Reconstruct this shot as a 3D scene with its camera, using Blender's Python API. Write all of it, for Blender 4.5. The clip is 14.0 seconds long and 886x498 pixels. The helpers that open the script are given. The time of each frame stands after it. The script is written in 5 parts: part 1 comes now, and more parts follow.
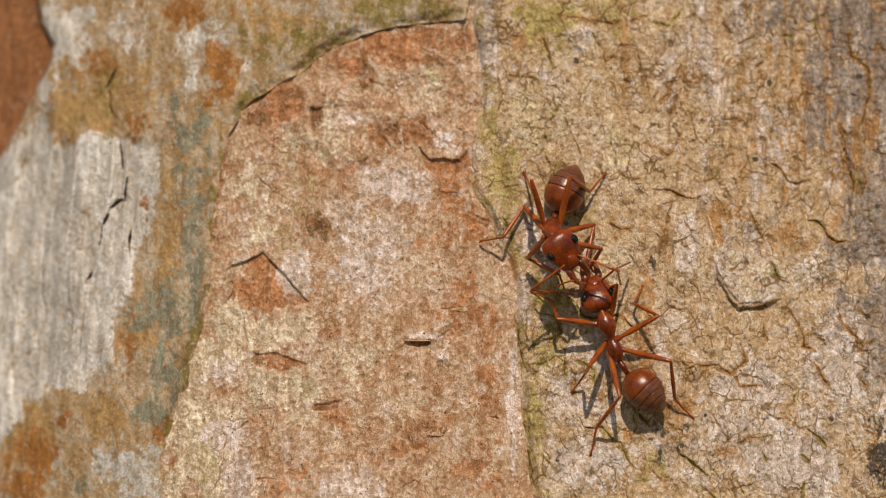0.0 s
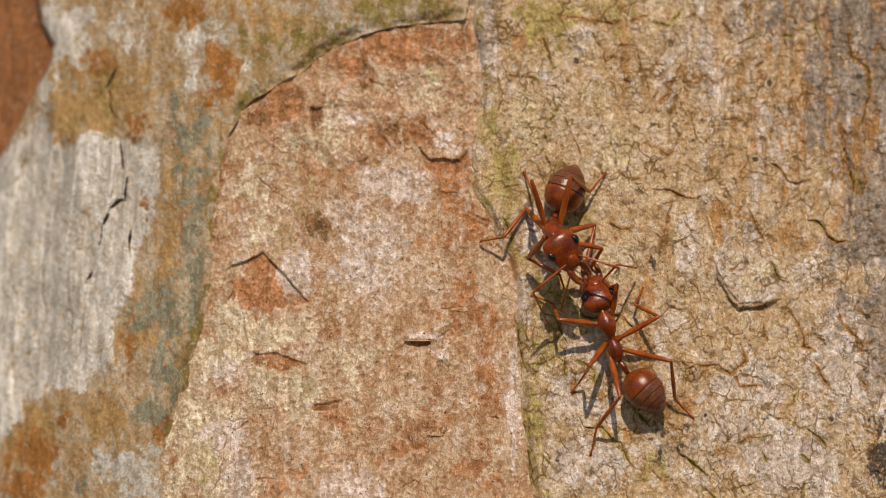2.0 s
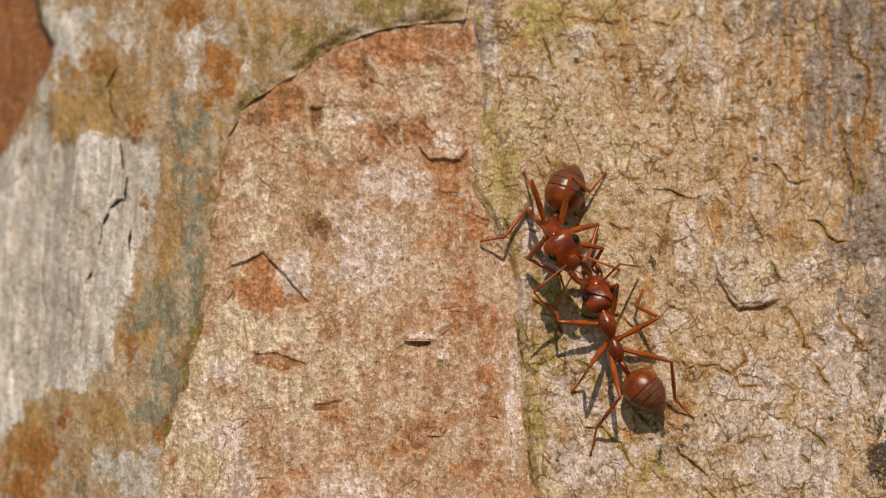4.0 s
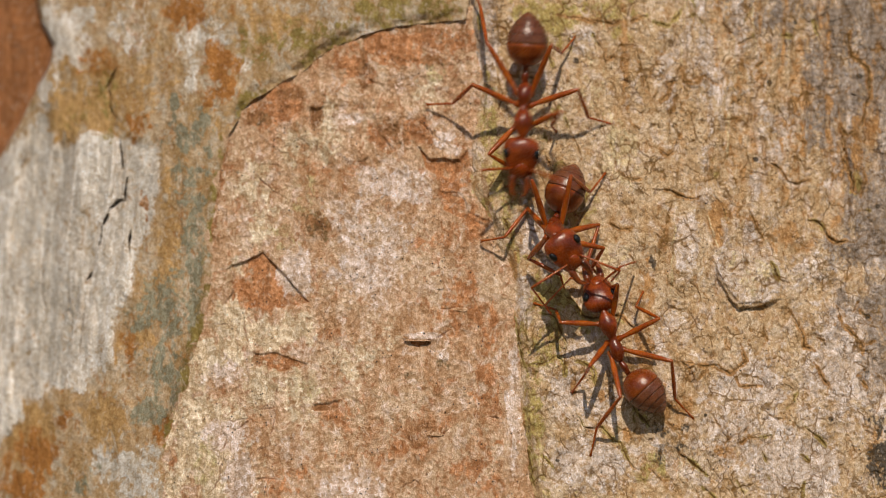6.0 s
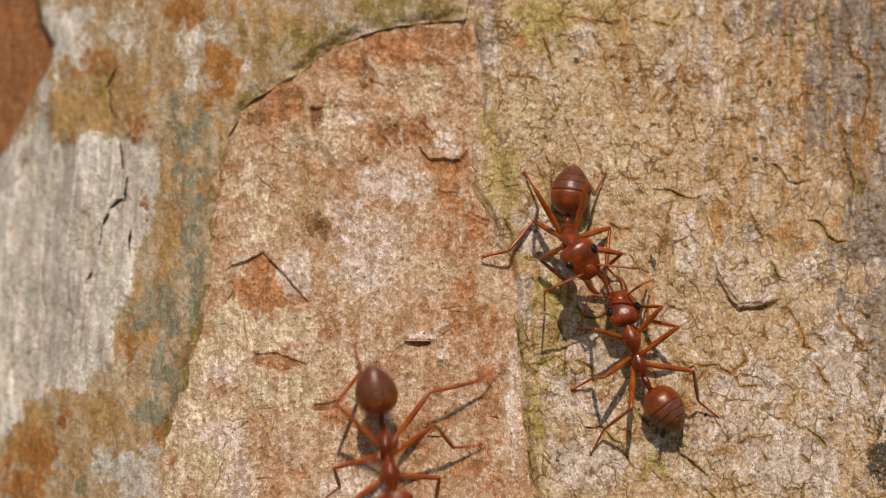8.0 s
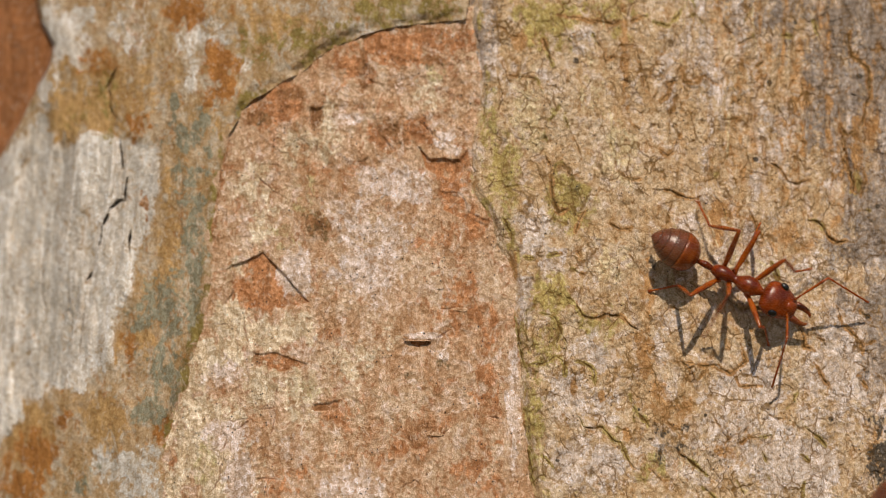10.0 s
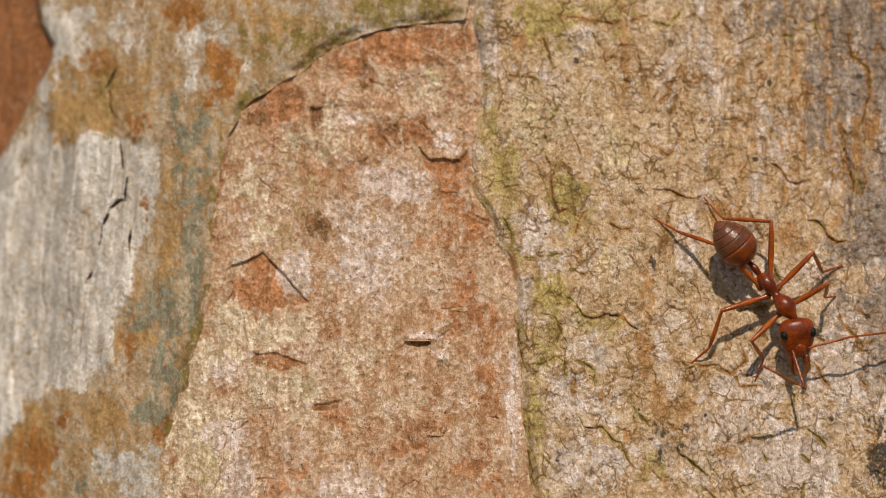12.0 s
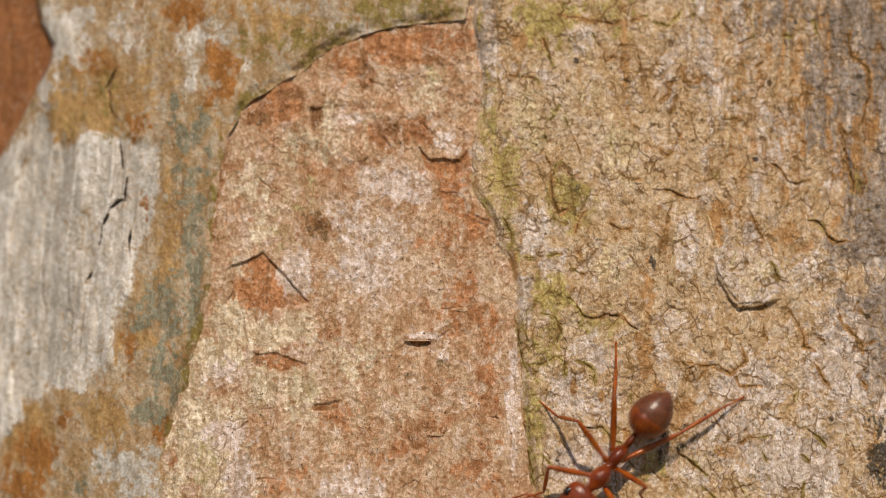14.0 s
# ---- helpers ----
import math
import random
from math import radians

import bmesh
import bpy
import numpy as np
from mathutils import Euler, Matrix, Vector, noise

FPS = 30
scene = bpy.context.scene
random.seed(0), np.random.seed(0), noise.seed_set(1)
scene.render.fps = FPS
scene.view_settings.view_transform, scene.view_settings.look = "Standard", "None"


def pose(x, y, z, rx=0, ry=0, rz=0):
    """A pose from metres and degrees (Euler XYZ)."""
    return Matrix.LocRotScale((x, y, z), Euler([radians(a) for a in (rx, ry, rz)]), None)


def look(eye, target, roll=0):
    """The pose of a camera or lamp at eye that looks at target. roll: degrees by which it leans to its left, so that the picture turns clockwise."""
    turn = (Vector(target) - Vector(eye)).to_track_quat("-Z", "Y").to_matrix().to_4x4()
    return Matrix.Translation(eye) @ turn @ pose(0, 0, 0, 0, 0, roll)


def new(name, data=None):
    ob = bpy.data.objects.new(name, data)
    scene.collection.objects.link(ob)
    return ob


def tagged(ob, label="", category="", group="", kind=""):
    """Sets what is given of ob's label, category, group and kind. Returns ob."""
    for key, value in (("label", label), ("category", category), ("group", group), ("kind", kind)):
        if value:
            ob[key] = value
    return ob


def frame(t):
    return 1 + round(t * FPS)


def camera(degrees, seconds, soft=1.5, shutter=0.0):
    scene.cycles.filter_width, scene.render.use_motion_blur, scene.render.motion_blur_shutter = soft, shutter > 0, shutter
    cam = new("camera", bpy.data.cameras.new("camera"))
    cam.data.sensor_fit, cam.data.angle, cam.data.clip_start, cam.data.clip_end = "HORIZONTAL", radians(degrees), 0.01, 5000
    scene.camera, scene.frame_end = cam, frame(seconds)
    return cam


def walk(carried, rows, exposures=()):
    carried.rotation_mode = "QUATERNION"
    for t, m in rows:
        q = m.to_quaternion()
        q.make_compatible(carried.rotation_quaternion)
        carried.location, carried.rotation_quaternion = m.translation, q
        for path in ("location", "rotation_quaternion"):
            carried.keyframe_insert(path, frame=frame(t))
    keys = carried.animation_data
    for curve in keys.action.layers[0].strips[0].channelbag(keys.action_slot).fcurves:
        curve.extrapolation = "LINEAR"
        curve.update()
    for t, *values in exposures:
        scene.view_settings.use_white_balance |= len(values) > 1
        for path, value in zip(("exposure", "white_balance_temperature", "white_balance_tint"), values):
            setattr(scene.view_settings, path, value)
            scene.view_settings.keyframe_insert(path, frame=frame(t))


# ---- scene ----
# One macro shot of a tree trunk: still camera, weaver ants on the bark.
# Survey grid of the bark: u to the right, v downwards, STEP metres a step; 784, 441 is its middle.
STEP = 0.03e-3
LENS = 22.0
DIST = 784 * STEP / math.tan(radians(LENS / 2))
cam = camera(LENS, 14.0, soft=1.0, shutter=0.5)
still = look((0, -DIST, 0), (0, 0, 0))
walk(cam, [(0.0, still), (14.0, still)])
cam.data.dof.use_dof = True
cam.data.dof.focus_distance = DIST - 0.0016
cam.data.dof.aperture_fstop = 27.0

# ---- light ----
SUN_UP = 47.0
world = bpy.data.worlds.new("sky")
scene.world = world
world.use_nodes = True
sky = world.node_tree.nodes.new("ShaderNodeTexSky")
sky.sky_type, sky.sun_disc = "NISHITA", False
sky.sun_elevation, sky.sun_rotation = radians(SUN_UP), radians(180)
world.node_tree.links.new(sky.outputs[0], world.node_tree.nodes["Background"].inputs[0])
world.node_tree.nodes["Background"].inputs[1].default_value = 0.08
sun = new("sun", bpy.data.lights.new("sun", "SUN"))
sun.data.energy, sun.data.angle, sun.data.color = 4.2, radians(0.6), (1.0, 0.875, 0.725)
sun.matrix_world = look((0.0, -math.cos(radians(SUN_UP)), math.sin(radians(SUN_UP))), (0, 0, 0))
scene.view_settings.exposure = -0.56


# ---- bark surface ----
TRUNK_R, FLAT_R, TRUNK_X, LEAN = 0.11, 0.19, 0.002, 0.17


def depth(x, z):
    """How far the bark lies behind the plane y = 0: a leaning trunk with a flute on one side."""
    r = np.where(np.asarray(x) < TRUNK_X, TRUNK_R, FLAT_R)
    round_off = r - np.sqrt(np.maximum(r ** 2 - (x - TRUNK_X) ** 2, 1e-6))
    return round_off + np.minimum(x + 0.010, 0) ** 2 / 0.055 + LEAN * z


def on_bark(u, v, lift=0.0):
    """Points over the bark at grid u, v, lift millimetres off it."""
    xr, zr = (np.asarray(u, float) - 784) * STEP, (441 - np.asarray(v, float)) * STEP
    y = 0.0 * xr
    for _ in range(6):
        y = depth(xr * (1 + y / DIST), zr * (1 + y / DIST)) - np.asarray(lift) * 1e-3
    return np.stack([xr * (1 + y / DIST), y + 0 * xr, zr * (1 + y / DIST)], -1)


LATTICE = np.random.RandomState(7).rand(512, 512)


def vnoise(x, y, seed=0):
    x, y = x + seed * 17.31, y + seed * 9.73
    ix, iy = np.floor(x).astype(int), np.floor(y).astype(int)
    fx, fy = x - ix, y - iy
    fx, fy = fx * fx * (3 - 2 * fx), fy * fy * (3 - 2 * fy)
    a, b = LATTICE[iy & 511, ix & 511], LATTICE[iy & 511, (ix + 1) & 511]
    c, d = LATTICE[(iy + 1) & 511, ix & 511], LATTICE[(iy + 1) & 511, (ix + 1) & 511]
    return (a + (b - a) * fx) * (1 - fy) + (c + (d - c) * fx) * fy - 0.5


def fbm(u, v, su, sv, octaves=4, seed=0):
    total, gain = 0.0, 1.0
    for k in range(octaves):
        total = total + gain * vnoise(u / su * 2 ** k, v / sv * 2 ** k, seed + 3 * k)
        gain *= 0.5
    return total


def smooth(a, b, x):
    t = np.clip((x - a) / (b - a), 0, 1)
    return t * t * (3 - 2 * t)


def cells(u, v, su, sv, seed):
    """Distance to the nearest cell border (in cells) and a random number per cell."""
    x, y = u / su, v / sv
    ix, iy = np.floor(x).astype(int), np.floor(y).astype(int)
    f1, f2, who = np.full(x.shape, 9.0), np.full(x.shape, 9.0), np.zeros(x.shape)
    for dy in (-1, 0, 1):
        for dx in (-1, 0, 1):
            cx, cy = ix + dx, iy + dy
            jx = LATTICE[(cy * 3 + seed) & 511, (cx * 5 + seed) & 511]
            jy = LATTICE[(cy * 7 + seed + 91) & 511, (cx * 3 + seed + 37) & 511]
            d = np.hypot(x - cx - jx, y - cy - jy)
            near = d < f1
            f2 = np.where(near, f1, np.minimum(f2, d))
            who = np.where(near, jx, who)
            f1 = np.where(near, d, f1)
    return f2 - f1, who


def blots(u, v, rows, ragged=0.5, seed=0, grain=40):
    """Stains of ragged outline: rows of centre u, v, half-widths, strength."""
    rag = ragged * (fbm(u, v, grain, grain * 1.4, 4, seed) + 0.5 * fbm(u, v, grain / 4, grain / 3, 3, seed + 5))
    total = np.zeros(np.shape(u))
    for cu, cv, ru, rv, k in rows:
        d = np.hypot((u - cu) / ru, (v - cv) / rv) + rag * 1.2
        total = np.maximum(total, k * smooth(1.45, 0.2, d))
    return total


def wander(u, v, size=5.0):
    return u + size * fbm(u, v, 20, 20, 3, 61), v + size * fbm(u, v, 20, 20, 3, 67)


def nearest(u, v, chain):
    """Distance to a broken line, which side (positive below a line drawn to the right) and how far along, 0 to 1."""
    best, side, way = np.full(np.shape(u), 1e4), np.zeros(np.shape(u)), np.zeros(np.shape(u))
    count = len(chain) - 1
    for k, ((a, b), (c, d)) in enumerate(zip(chain, chain[1:])):
        ex, ey = c - a, d - b
        t = np.clip(((u - a) * ex + (v - b) * ey) / (ex * ex + ey * ey), 0, 1)
        dist = np.hypot(u - a - t * ex, v - b - t * ey)
        near = dist < best
        best = np.where(near, dist, best)
        side = np.where(near, np.sign(ex * (v - b) - ey * (u - a)), side)
        way = np.where(near, (k + t) / count, way)
    return best, side, way


def boxed(u, v, chain, margin):
    us, vs = [q[0] for q in chain], [q[1] for q in chain]
    return (u > min(us) - margin) & (u < max(us) + margin) & (v > min(vs) - margin) & (v < max(vs) + margin)


def cuts(u, v, rows, soft=0.3):
    """Cracks: rows of half-width and a broken line; they wander, swell and thin out at their ends."""
    wu, wv = wander(u, v)
    swell = 0.75 + 1.1 * fbm(u, v, 16, 16, 3, 68)
    total = np.zeros(np.shape(u))
    for wide, chain in rows:
        sel = boxed(u, v, chain, 16)
        dist, _, way = nearest(wu[sel], wv[sel], chain)
        w = np.maximum(wide * swell[sel] * (0.35 + 0.65 * smooth(0, 0.25, way) * smooth(1, 0.75, way)), 0.6)
        total[sel] = np.maximum(total[sel], smooth(w * 1.25, w * soft, dist) * smooth(0.2, 1.0, w))
    return total


def ledges(u, v, rows):
    """Lips of peeling bark: rows of rise (mm), reach and a broken line; the bark on the upper side curls up to it."""
    wu, wv = wander(u, v, 4.0)
    total = np.zeros(np.shape(u))
    for rise, reach, chain in rows:
        sel = boxed(u, v, chain, 3 * reach)
        dist, side, way = nearest(wu[sel], wv[sel], chain)
        over = smooth(1.0, -1.0, side * dist)
        total[sel] += rise * over * np.exp(-dist / reach) * smooth(0.0, 0.12, way) * smooth(1.0, 0.88, way)
    return total


def gap(u, v, chain):
    """Distance to a broken line."""
    best = np.full(np.shape(u), 1e4)
    for (a, b), (c, d) in zip(chain, chain[1:]):
        ex, ey = c - a, d - b
        t = np.clip(((u - a) * ex + (v - b) * ey) / (ex * ex + ey * ey), 0, 1)
        best = np.minimum(best, np.hypot(u - a - t * ex, v - b - t * ey))
    return best


def inside(u, v, poly):
    """Signed distance to a polygon, positive inside."""
    hit, best = np.zeros(np.shape(u), bool), np.full(np.shape(u), 1e4)
    for (a, b), (c, d) in zip(poly, poly[1:] + poly[:1]):
        ex, ey = c - a, d - b
        t = np.clip(((u - a) * ex + (v - b) * ey) / (ex * ex + ey * ey), 0, 1)
        best = np.minimum(best, np.hypot(u - a - t * ex, v - b - t * ey))
        cross = ((b > v) != (d > v)) & (u < a + (v - b) * ex / (ey if ey else 1e-9))
        hit ^= cross
    return np.where(hit, best, -best)


def along(points, n):
    """n points evenly spaced along a smooth line through the points."""
    p = np.array(points, float)
    s = np.concatenate([[0], np.cumsum(np.hypot(*(p[1:] - p[:-1]).T))])
    q = np.linspace(0, s[-1], n)
    out = np.stack([np.interp(q, s, p[:, 0]), np.interp(q, s, p[:, 1])], -1)
    for _ in range(max(2, int(12 * n / s[-1] * 2))):
        out[1:-1] = 0.25 * out[:-2] + 0.5 * out[1:-1] + 0.25 * out[2:]
    return out


# ---- materials ----
class Nodes:
    def __init__(self, name):
        self.mat = bpy.data.materials.new(name)
        self.mat.use_nodes = True
        self.tree = self.mat.node_tree
        self.bsdf = self.tree.nodes["Principled BSDF"]
        where = self.tree.nodes.new("ShaderNodeNewGeometry")
        self.mm = self.math3("MULTIPLY", where.outputs["Position"], (1000, 1000, 1000))

    def link(self, value, socket):
        if isinstance(value, bpy.types.NodeSocket):
            self.tree.links.new(value, socket)
        else:
            socket.default_value = value

    def math3(self, op, a, b):
        n = self.tree.nodes.new("ShaderNodeVectorMath")
        n.operation = op
        self.link(a, n.inputs[0])
        self.link(b, n.inputs[1])
        return n.outputs[0]

    def math(self, op, a, b=0.0, clamp=False):
        n = self.tree.nodes.new("ShaderNodeMath")
        n.operation, n.use_clamp = op, clamp
        self.link(a, n.inputs[0])
        self.link(b, n.inputs[1])
        return n.outputs[0]

    def noise(self, scale, detail=3.0, rough=0.6, stretch=(1, 1, 1), twist=0.0):
        n = self.tree.nodes.new("ShaderNodeTexNoise")
        self.link(self.math3("MULTIPLY", self.mm, stretch), n.inputs["Vector"])
        n.inputs["Distortion"].default_value = twist
        n.inputs["Scale"].default_value, n.inputs["Detail"].default_value, n.inputs["Roughness"].default_value = scale, detail, rough
        return n.outputs["Fac"]

    def cell(self, scale, feature="F1", stretch=(1, 1, 1)):
        n = self.tree.nodes.new("ShaderNodeTexVoronoi")
        n.feature = feature
        self.link(self.math3("MULTIPLY", self.mm, stretch), n.inputs["Vector"])
        n.inputs["Scale"].default_value = scale
        return n.outputs["Distance"]

    def crumb(self, scale, twist, stretch=(1, 1, 1)):
        """A random number for each grain of a crumbly surface."""
        n = self.tree.nodes.new("ShaderNodeTexVoronoi")
        wob = self.tree.nodes.new("ShaderNodeTexNoise")
        self.link(self.mm, wob.inputs["Vector"])
        wob.inputs["Scale"].default_value = scale * 0.9
        bent_mm = self.math3("ADD", self.mm, self.math3("MULTIPLY", wob.outputs["Color"], (twist, twist, twist)))
        self.link(self.math3("MULTIPLY", bent_mm, stretch), n.inputs["Vector"])
        n.inputs["Scale"].default_value = scale
        apart = self.tree.nodes.new("ShaderNodeSeparateColor")
        self.link(n.outputs["Color"], apart.inputs[0])
        return apart.outputs[0], n.outputs["Distance"]

    def net(self, scale, twist, stretch=(1, 1, 1)):
        """Distance to the joints of a crazed surface, bent by a noise."""
        wob = self.tree.nodes.new("ShaderNodeTexNoise")
        self.link(self.mm, wob.inputs["Vector"])
        wob.inputs["Scale"].default_value, wob.inputs["Detail"].default_value = scale * 1.3, 4.0
        bent_mm = self.math3("ADD", self.mm, self.math3("MULTIPLY", wob.outputs["Color"], (twist, twist, twist)))
        n = self.tree.nodes.new("ShaderNodeTexVoronoi")
        n.feature = "DISTANCE_TO_EDGE"
        self.link(self.math3("MULTIPLY", bent_mm, stretch), n.inputs["Vector"])
        n.inputs["Scale"].default_value = scale
        return n.outputs["Distance"]

    def span(self, value, lo, hi, to_lo=0.0, to_hi=1.0):
        n = self.tree.nodes.new("ShaderNodeMapRange")
        n.interpolation_type = "SMOOTHSTEP"
        self.link(value, n.inputs[0])
        for k, w in enumerate((lo, hi, to_lo, to_hi)):
            n.inputs[k + 1].default_value = w
        return n.outputs[0]

    def mix(self, fac, a, b, blend="MIX"):
        n = self.tree.nodes.new("ShaderNodeMix")
        n.data_type, n.blend_type = "RGBA", blend
        self.link(fac, n.inputs[0])
        self.link(a if not isinstance(a, tuple) else (*a, 1), n.inputs[6])
        self.link(b if not isinstance(b, tuple) else (*b, 1), n.inputs[7])
        return n.outputs[2]

    def mask(self, name):
        n = self.tree.nodes.new("ShaderNodeAttribute")
        n.attribute_name = name
        return n.outputs["Fac"]

    def bump(self, height, strength, distance):
        n = self.tree.nodes.new("ShaderNodeBump")
        n.inputs["Strength"].default_value, n.inputs["Distance"].default_value = strength, distance
        self.link(height, n.inputs["Height"])
        if self.bsdf.inputs["Normal"].links:
            self.link(self.bsdf.inputs["Normal"].links[0].from_socket, n.inputs["Normal"])
        self.link(n.outputs[0], self.bsdf.inputs["Normal"])

    def done(self, color, rough=0.8, spec=0.3):
        self.link(color if not isinstance(color, tuple) else (*color, 1), self.bsdf.inputs["Base Color"])
        self.link(rough, self.bsdf.inputs["Roughness"])
        self.bsdf.inputs["Specular IOR Level"].default_value = spec
        return self.mat


def bark_material(name, tones, layers, fibre=0.35, specks=0.5, glint=0.25, relief=1.0, contrast=1.0, crumble=0.5, crazing=0.0):
    """Bark: tones mottled at several scales, then layers (mask, colour) of stains, cracks and shade broken by the
    grain, black specks and fine relief.
    """
    n = Nodes(name)
    blotch = n.noise(0.55, 6, 0.58, (1, 1, 0.75), 1.0)
    patch = n.noise(1.15, 5, 0.55, (1.1, 1, 0.8), 1.2)
    streak = n.noise(0.9, 6, 0.6, (2.0, 1.0, fibre), 0.6)
    mottle = n.noise(2.3, 5, 0.58, (1, 1, 0.8), 0.8)
    grain = n.noise(6.0, 4, 0.62, (1, 1, 0.85), 0.4)
    fine = n.noise(19.0, 2, 0.6)
    lump, lump_edge = n.crumb(4.2, 0.25, (1, 1, 0.85))
    color = n.mix(n.span(streak, 0.36, 0.64), tones[1], tones[0])
    color = n.mix(n.math("MULTIPLY", n.span(blotch, 0.48, 0.60), 0.8), color, tones[2])
    color = n.mix(n.math("MULTIPLY", n.span(patch, 0.47, 0.36), 0.75), color, tones[4])
    color = n.mix(n.math("MULTIPLY", n.span(n.noise(1.7, 5, 0.6, (1.2, 1, 0.7), 1.3), 0.54, 0.66), 0.75), color, tones[3])
    salt = n.math("ADD", n.math("MULTIPLY", n.math("SUBTRACT", mottle, 0.5), 1.9), n.math("MULTIPLY", n.math("SUBTRACT", grain, 0.5), 0.9))
    salt = n.math("ADD", salt, n.math("MULTIPLY", n.math("SUBTRACT", patch, 0.5), 1.8))
    for label, tone in layers:
        broken = n.math("ADD", n.mask(label), salt)
        amount = n.mask(label) if label == "crack" else n.math("MULTIPLY", n.span(broken, 0.22, 0.72), n.span(n.mask(label), 0.03, 0.35))
        shade = n.mix(n.span(streak, 0.40, 0.60), tuple(0.86 * q for q in tone), tuple(1.12 * q for q in tone))
        color = n.mix(amount, color, shade)
    for field, lo, hi, a, b in ((lump, 0.0, 1.0, 1 - 0.28 * crumble, 1 + 0.24 * crumble), (mottle, 0.36, 0.64, 0.93, 1.05), (streak, 0.40, 0.60, 0.95, 1.04), (grain, 0.34, 0.66, 0.86, 1.10), (fine, 0.36, 0.64, 0.72, 1.24)):
        gain = n.span(field, lo, hi, 1 + (a - 1) * contrast, 1 + (b - 1) * contrast)
        warm = n.tree.nodes.new("ShaderNodeCombineXYZ")
        n.link(n.math("POWER", gain, 0.75), warm.inputs[0])
        n.link(gain, warm.inputs[1])
        n.link(n.math("POWER", gain, 1.4), warm.inputs[2])
        color = n.math3("MULTIPLY", color, warm.outputs[0])
    crumb = n.noise(3.8, 4, 0.62, (1.1, 1, 0.8), 0.8)
    color = n.mix(n.math("MULTIPLY", n.span(crumb, 0.57, 0.67), 0.4), color, tones[6])
    color = n.mix(n.math("MULTIPLY", n.span(crumb, 0.40, 0.32), 0.40), color, tones[5])
    if crazing:
        coarse = n.math("MULTIPLY", n.span(n.net(0.85, 0.9, (1, 1, 0.8)), 0.05, 0.012), n.span(n.noise(0.7, 4, 0.6), 0.47, 0.57))
        small = n.math("MULTIPLY", n.span(n.net(2.1, 0.42, (1, 1, 0.85)), 0.075, 0.018), n.span(n.noise(1.1, 4, 0.6), 0.47, 0.58))
        web = n.math("MAXIMUM", coarse, n.math("MULTIPLY", small, 0.8))
        color = n.mix(n.math("MULTIPLY", web, crazing), color, (0.17, 0.085, 0.018))
        n.bump(n.math("SUBTRACT", 1.0, web), 0.25 * crazing, 0.0001)
    spots = n.math("MULTIPLY", n.span(n.cell(3.0), 0.17, 0.09), n.span(n.noise(0.6, 2), 0.46, 0.56))
    color = n.mix(n.math("MULTIPLY", spots, specks), color, (0.03, 0.025, 0.02))
    n.bump(mottle, 0.5 * relief, 0.0004)
    n.bump(lump_edge, 0.6 * relief * crumble, 0.0003)
    n.bump(grain, 0.8 * relief, 0.0002)
    n.bump(fine, 0.6 * relief, 0.00006)
    rough = n.span(fine, 0.35, 0.7, 0.85, 0.42)
    return n.done(color, rough, glint)


INNER = bark_material("pink_inner_bark", [(0.63, 0.42, 0.265), (0.55, 0.32, 0.17), (0.69, 0.505, 0.34), (0.47, 0.205, 0.085), (0.70, 0.525, 0.41), (0.33, 0.145, 0.05), (0.80, 0.63, 0.48)],
                      [("rust", (0.49, 0.215, 0.085)), ("cream", (0.74, 0.585, 0.40)), ("ash", (0.74, 0.585, 0.49)), ("mould", (0.19, 0.115, 0.045)), ("algae", (0.50, 0.39, 0.18)), ("stain_shade", (0.31, 0.145, 0.055)), ("crack", (0.20, 0.075, 0.025))],
                      0.30, 1.0, 0.30, 0.55, 1.35, 0.7)
RIGHT = bark_material("cracked_grey_bark", [(0.64, 0.465, 0.285), (0.57, 0.38, 0.20), (0.67, 0.515, 0.35), (0.46, 0.245, 0.09), (0.71, 0.57, 0.465), (0.30, 0.155, 0.042), (0.76, 0.61, 0.45)],
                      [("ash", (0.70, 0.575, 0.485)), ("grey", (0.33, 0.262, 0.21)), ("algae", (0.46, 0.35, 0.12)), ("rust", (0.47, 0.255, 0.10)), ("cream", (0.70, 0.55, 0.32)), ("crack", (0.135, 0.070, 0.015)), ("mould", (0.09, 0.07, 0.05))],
                      0.45, 0.9, 0.20, 0.42, 1.2, 0.5, 0.8)
LEFT = bark_material("stained_outer_bark", [(0.50, 0.345, 0.195), (0.39, 0.25, 0.115), (0.57, 0.44, 0.30), (0.41, 0.19, 0.055), (0.52, 0.45, 0.355), (0.25, 0.135, 0.05), (0.67, 0.57, 0.45)],
                     [("pale", (0.70, 0.635, 0.56)), ("ash", (0.57, 0.52, 0.455)), ("ochre", (0.47, 0.285, 0.115)), ("rust", (0.38, 0.165, 0.045)), ("algae", (0.27, 0.25, 0.17)), ("white", (0.79, 0.725, 0.645)), ("moss", (0.27, 0.20, 0.06)), ("pink", (0.55, 0.37, 0.24)), ("crack", (0.06, 0.045, 0.03)), ("red", (0.37, 0.155, 0.06))],
                     0.3, 0.15, 0.12, 0.45, 1.0, 0.3)


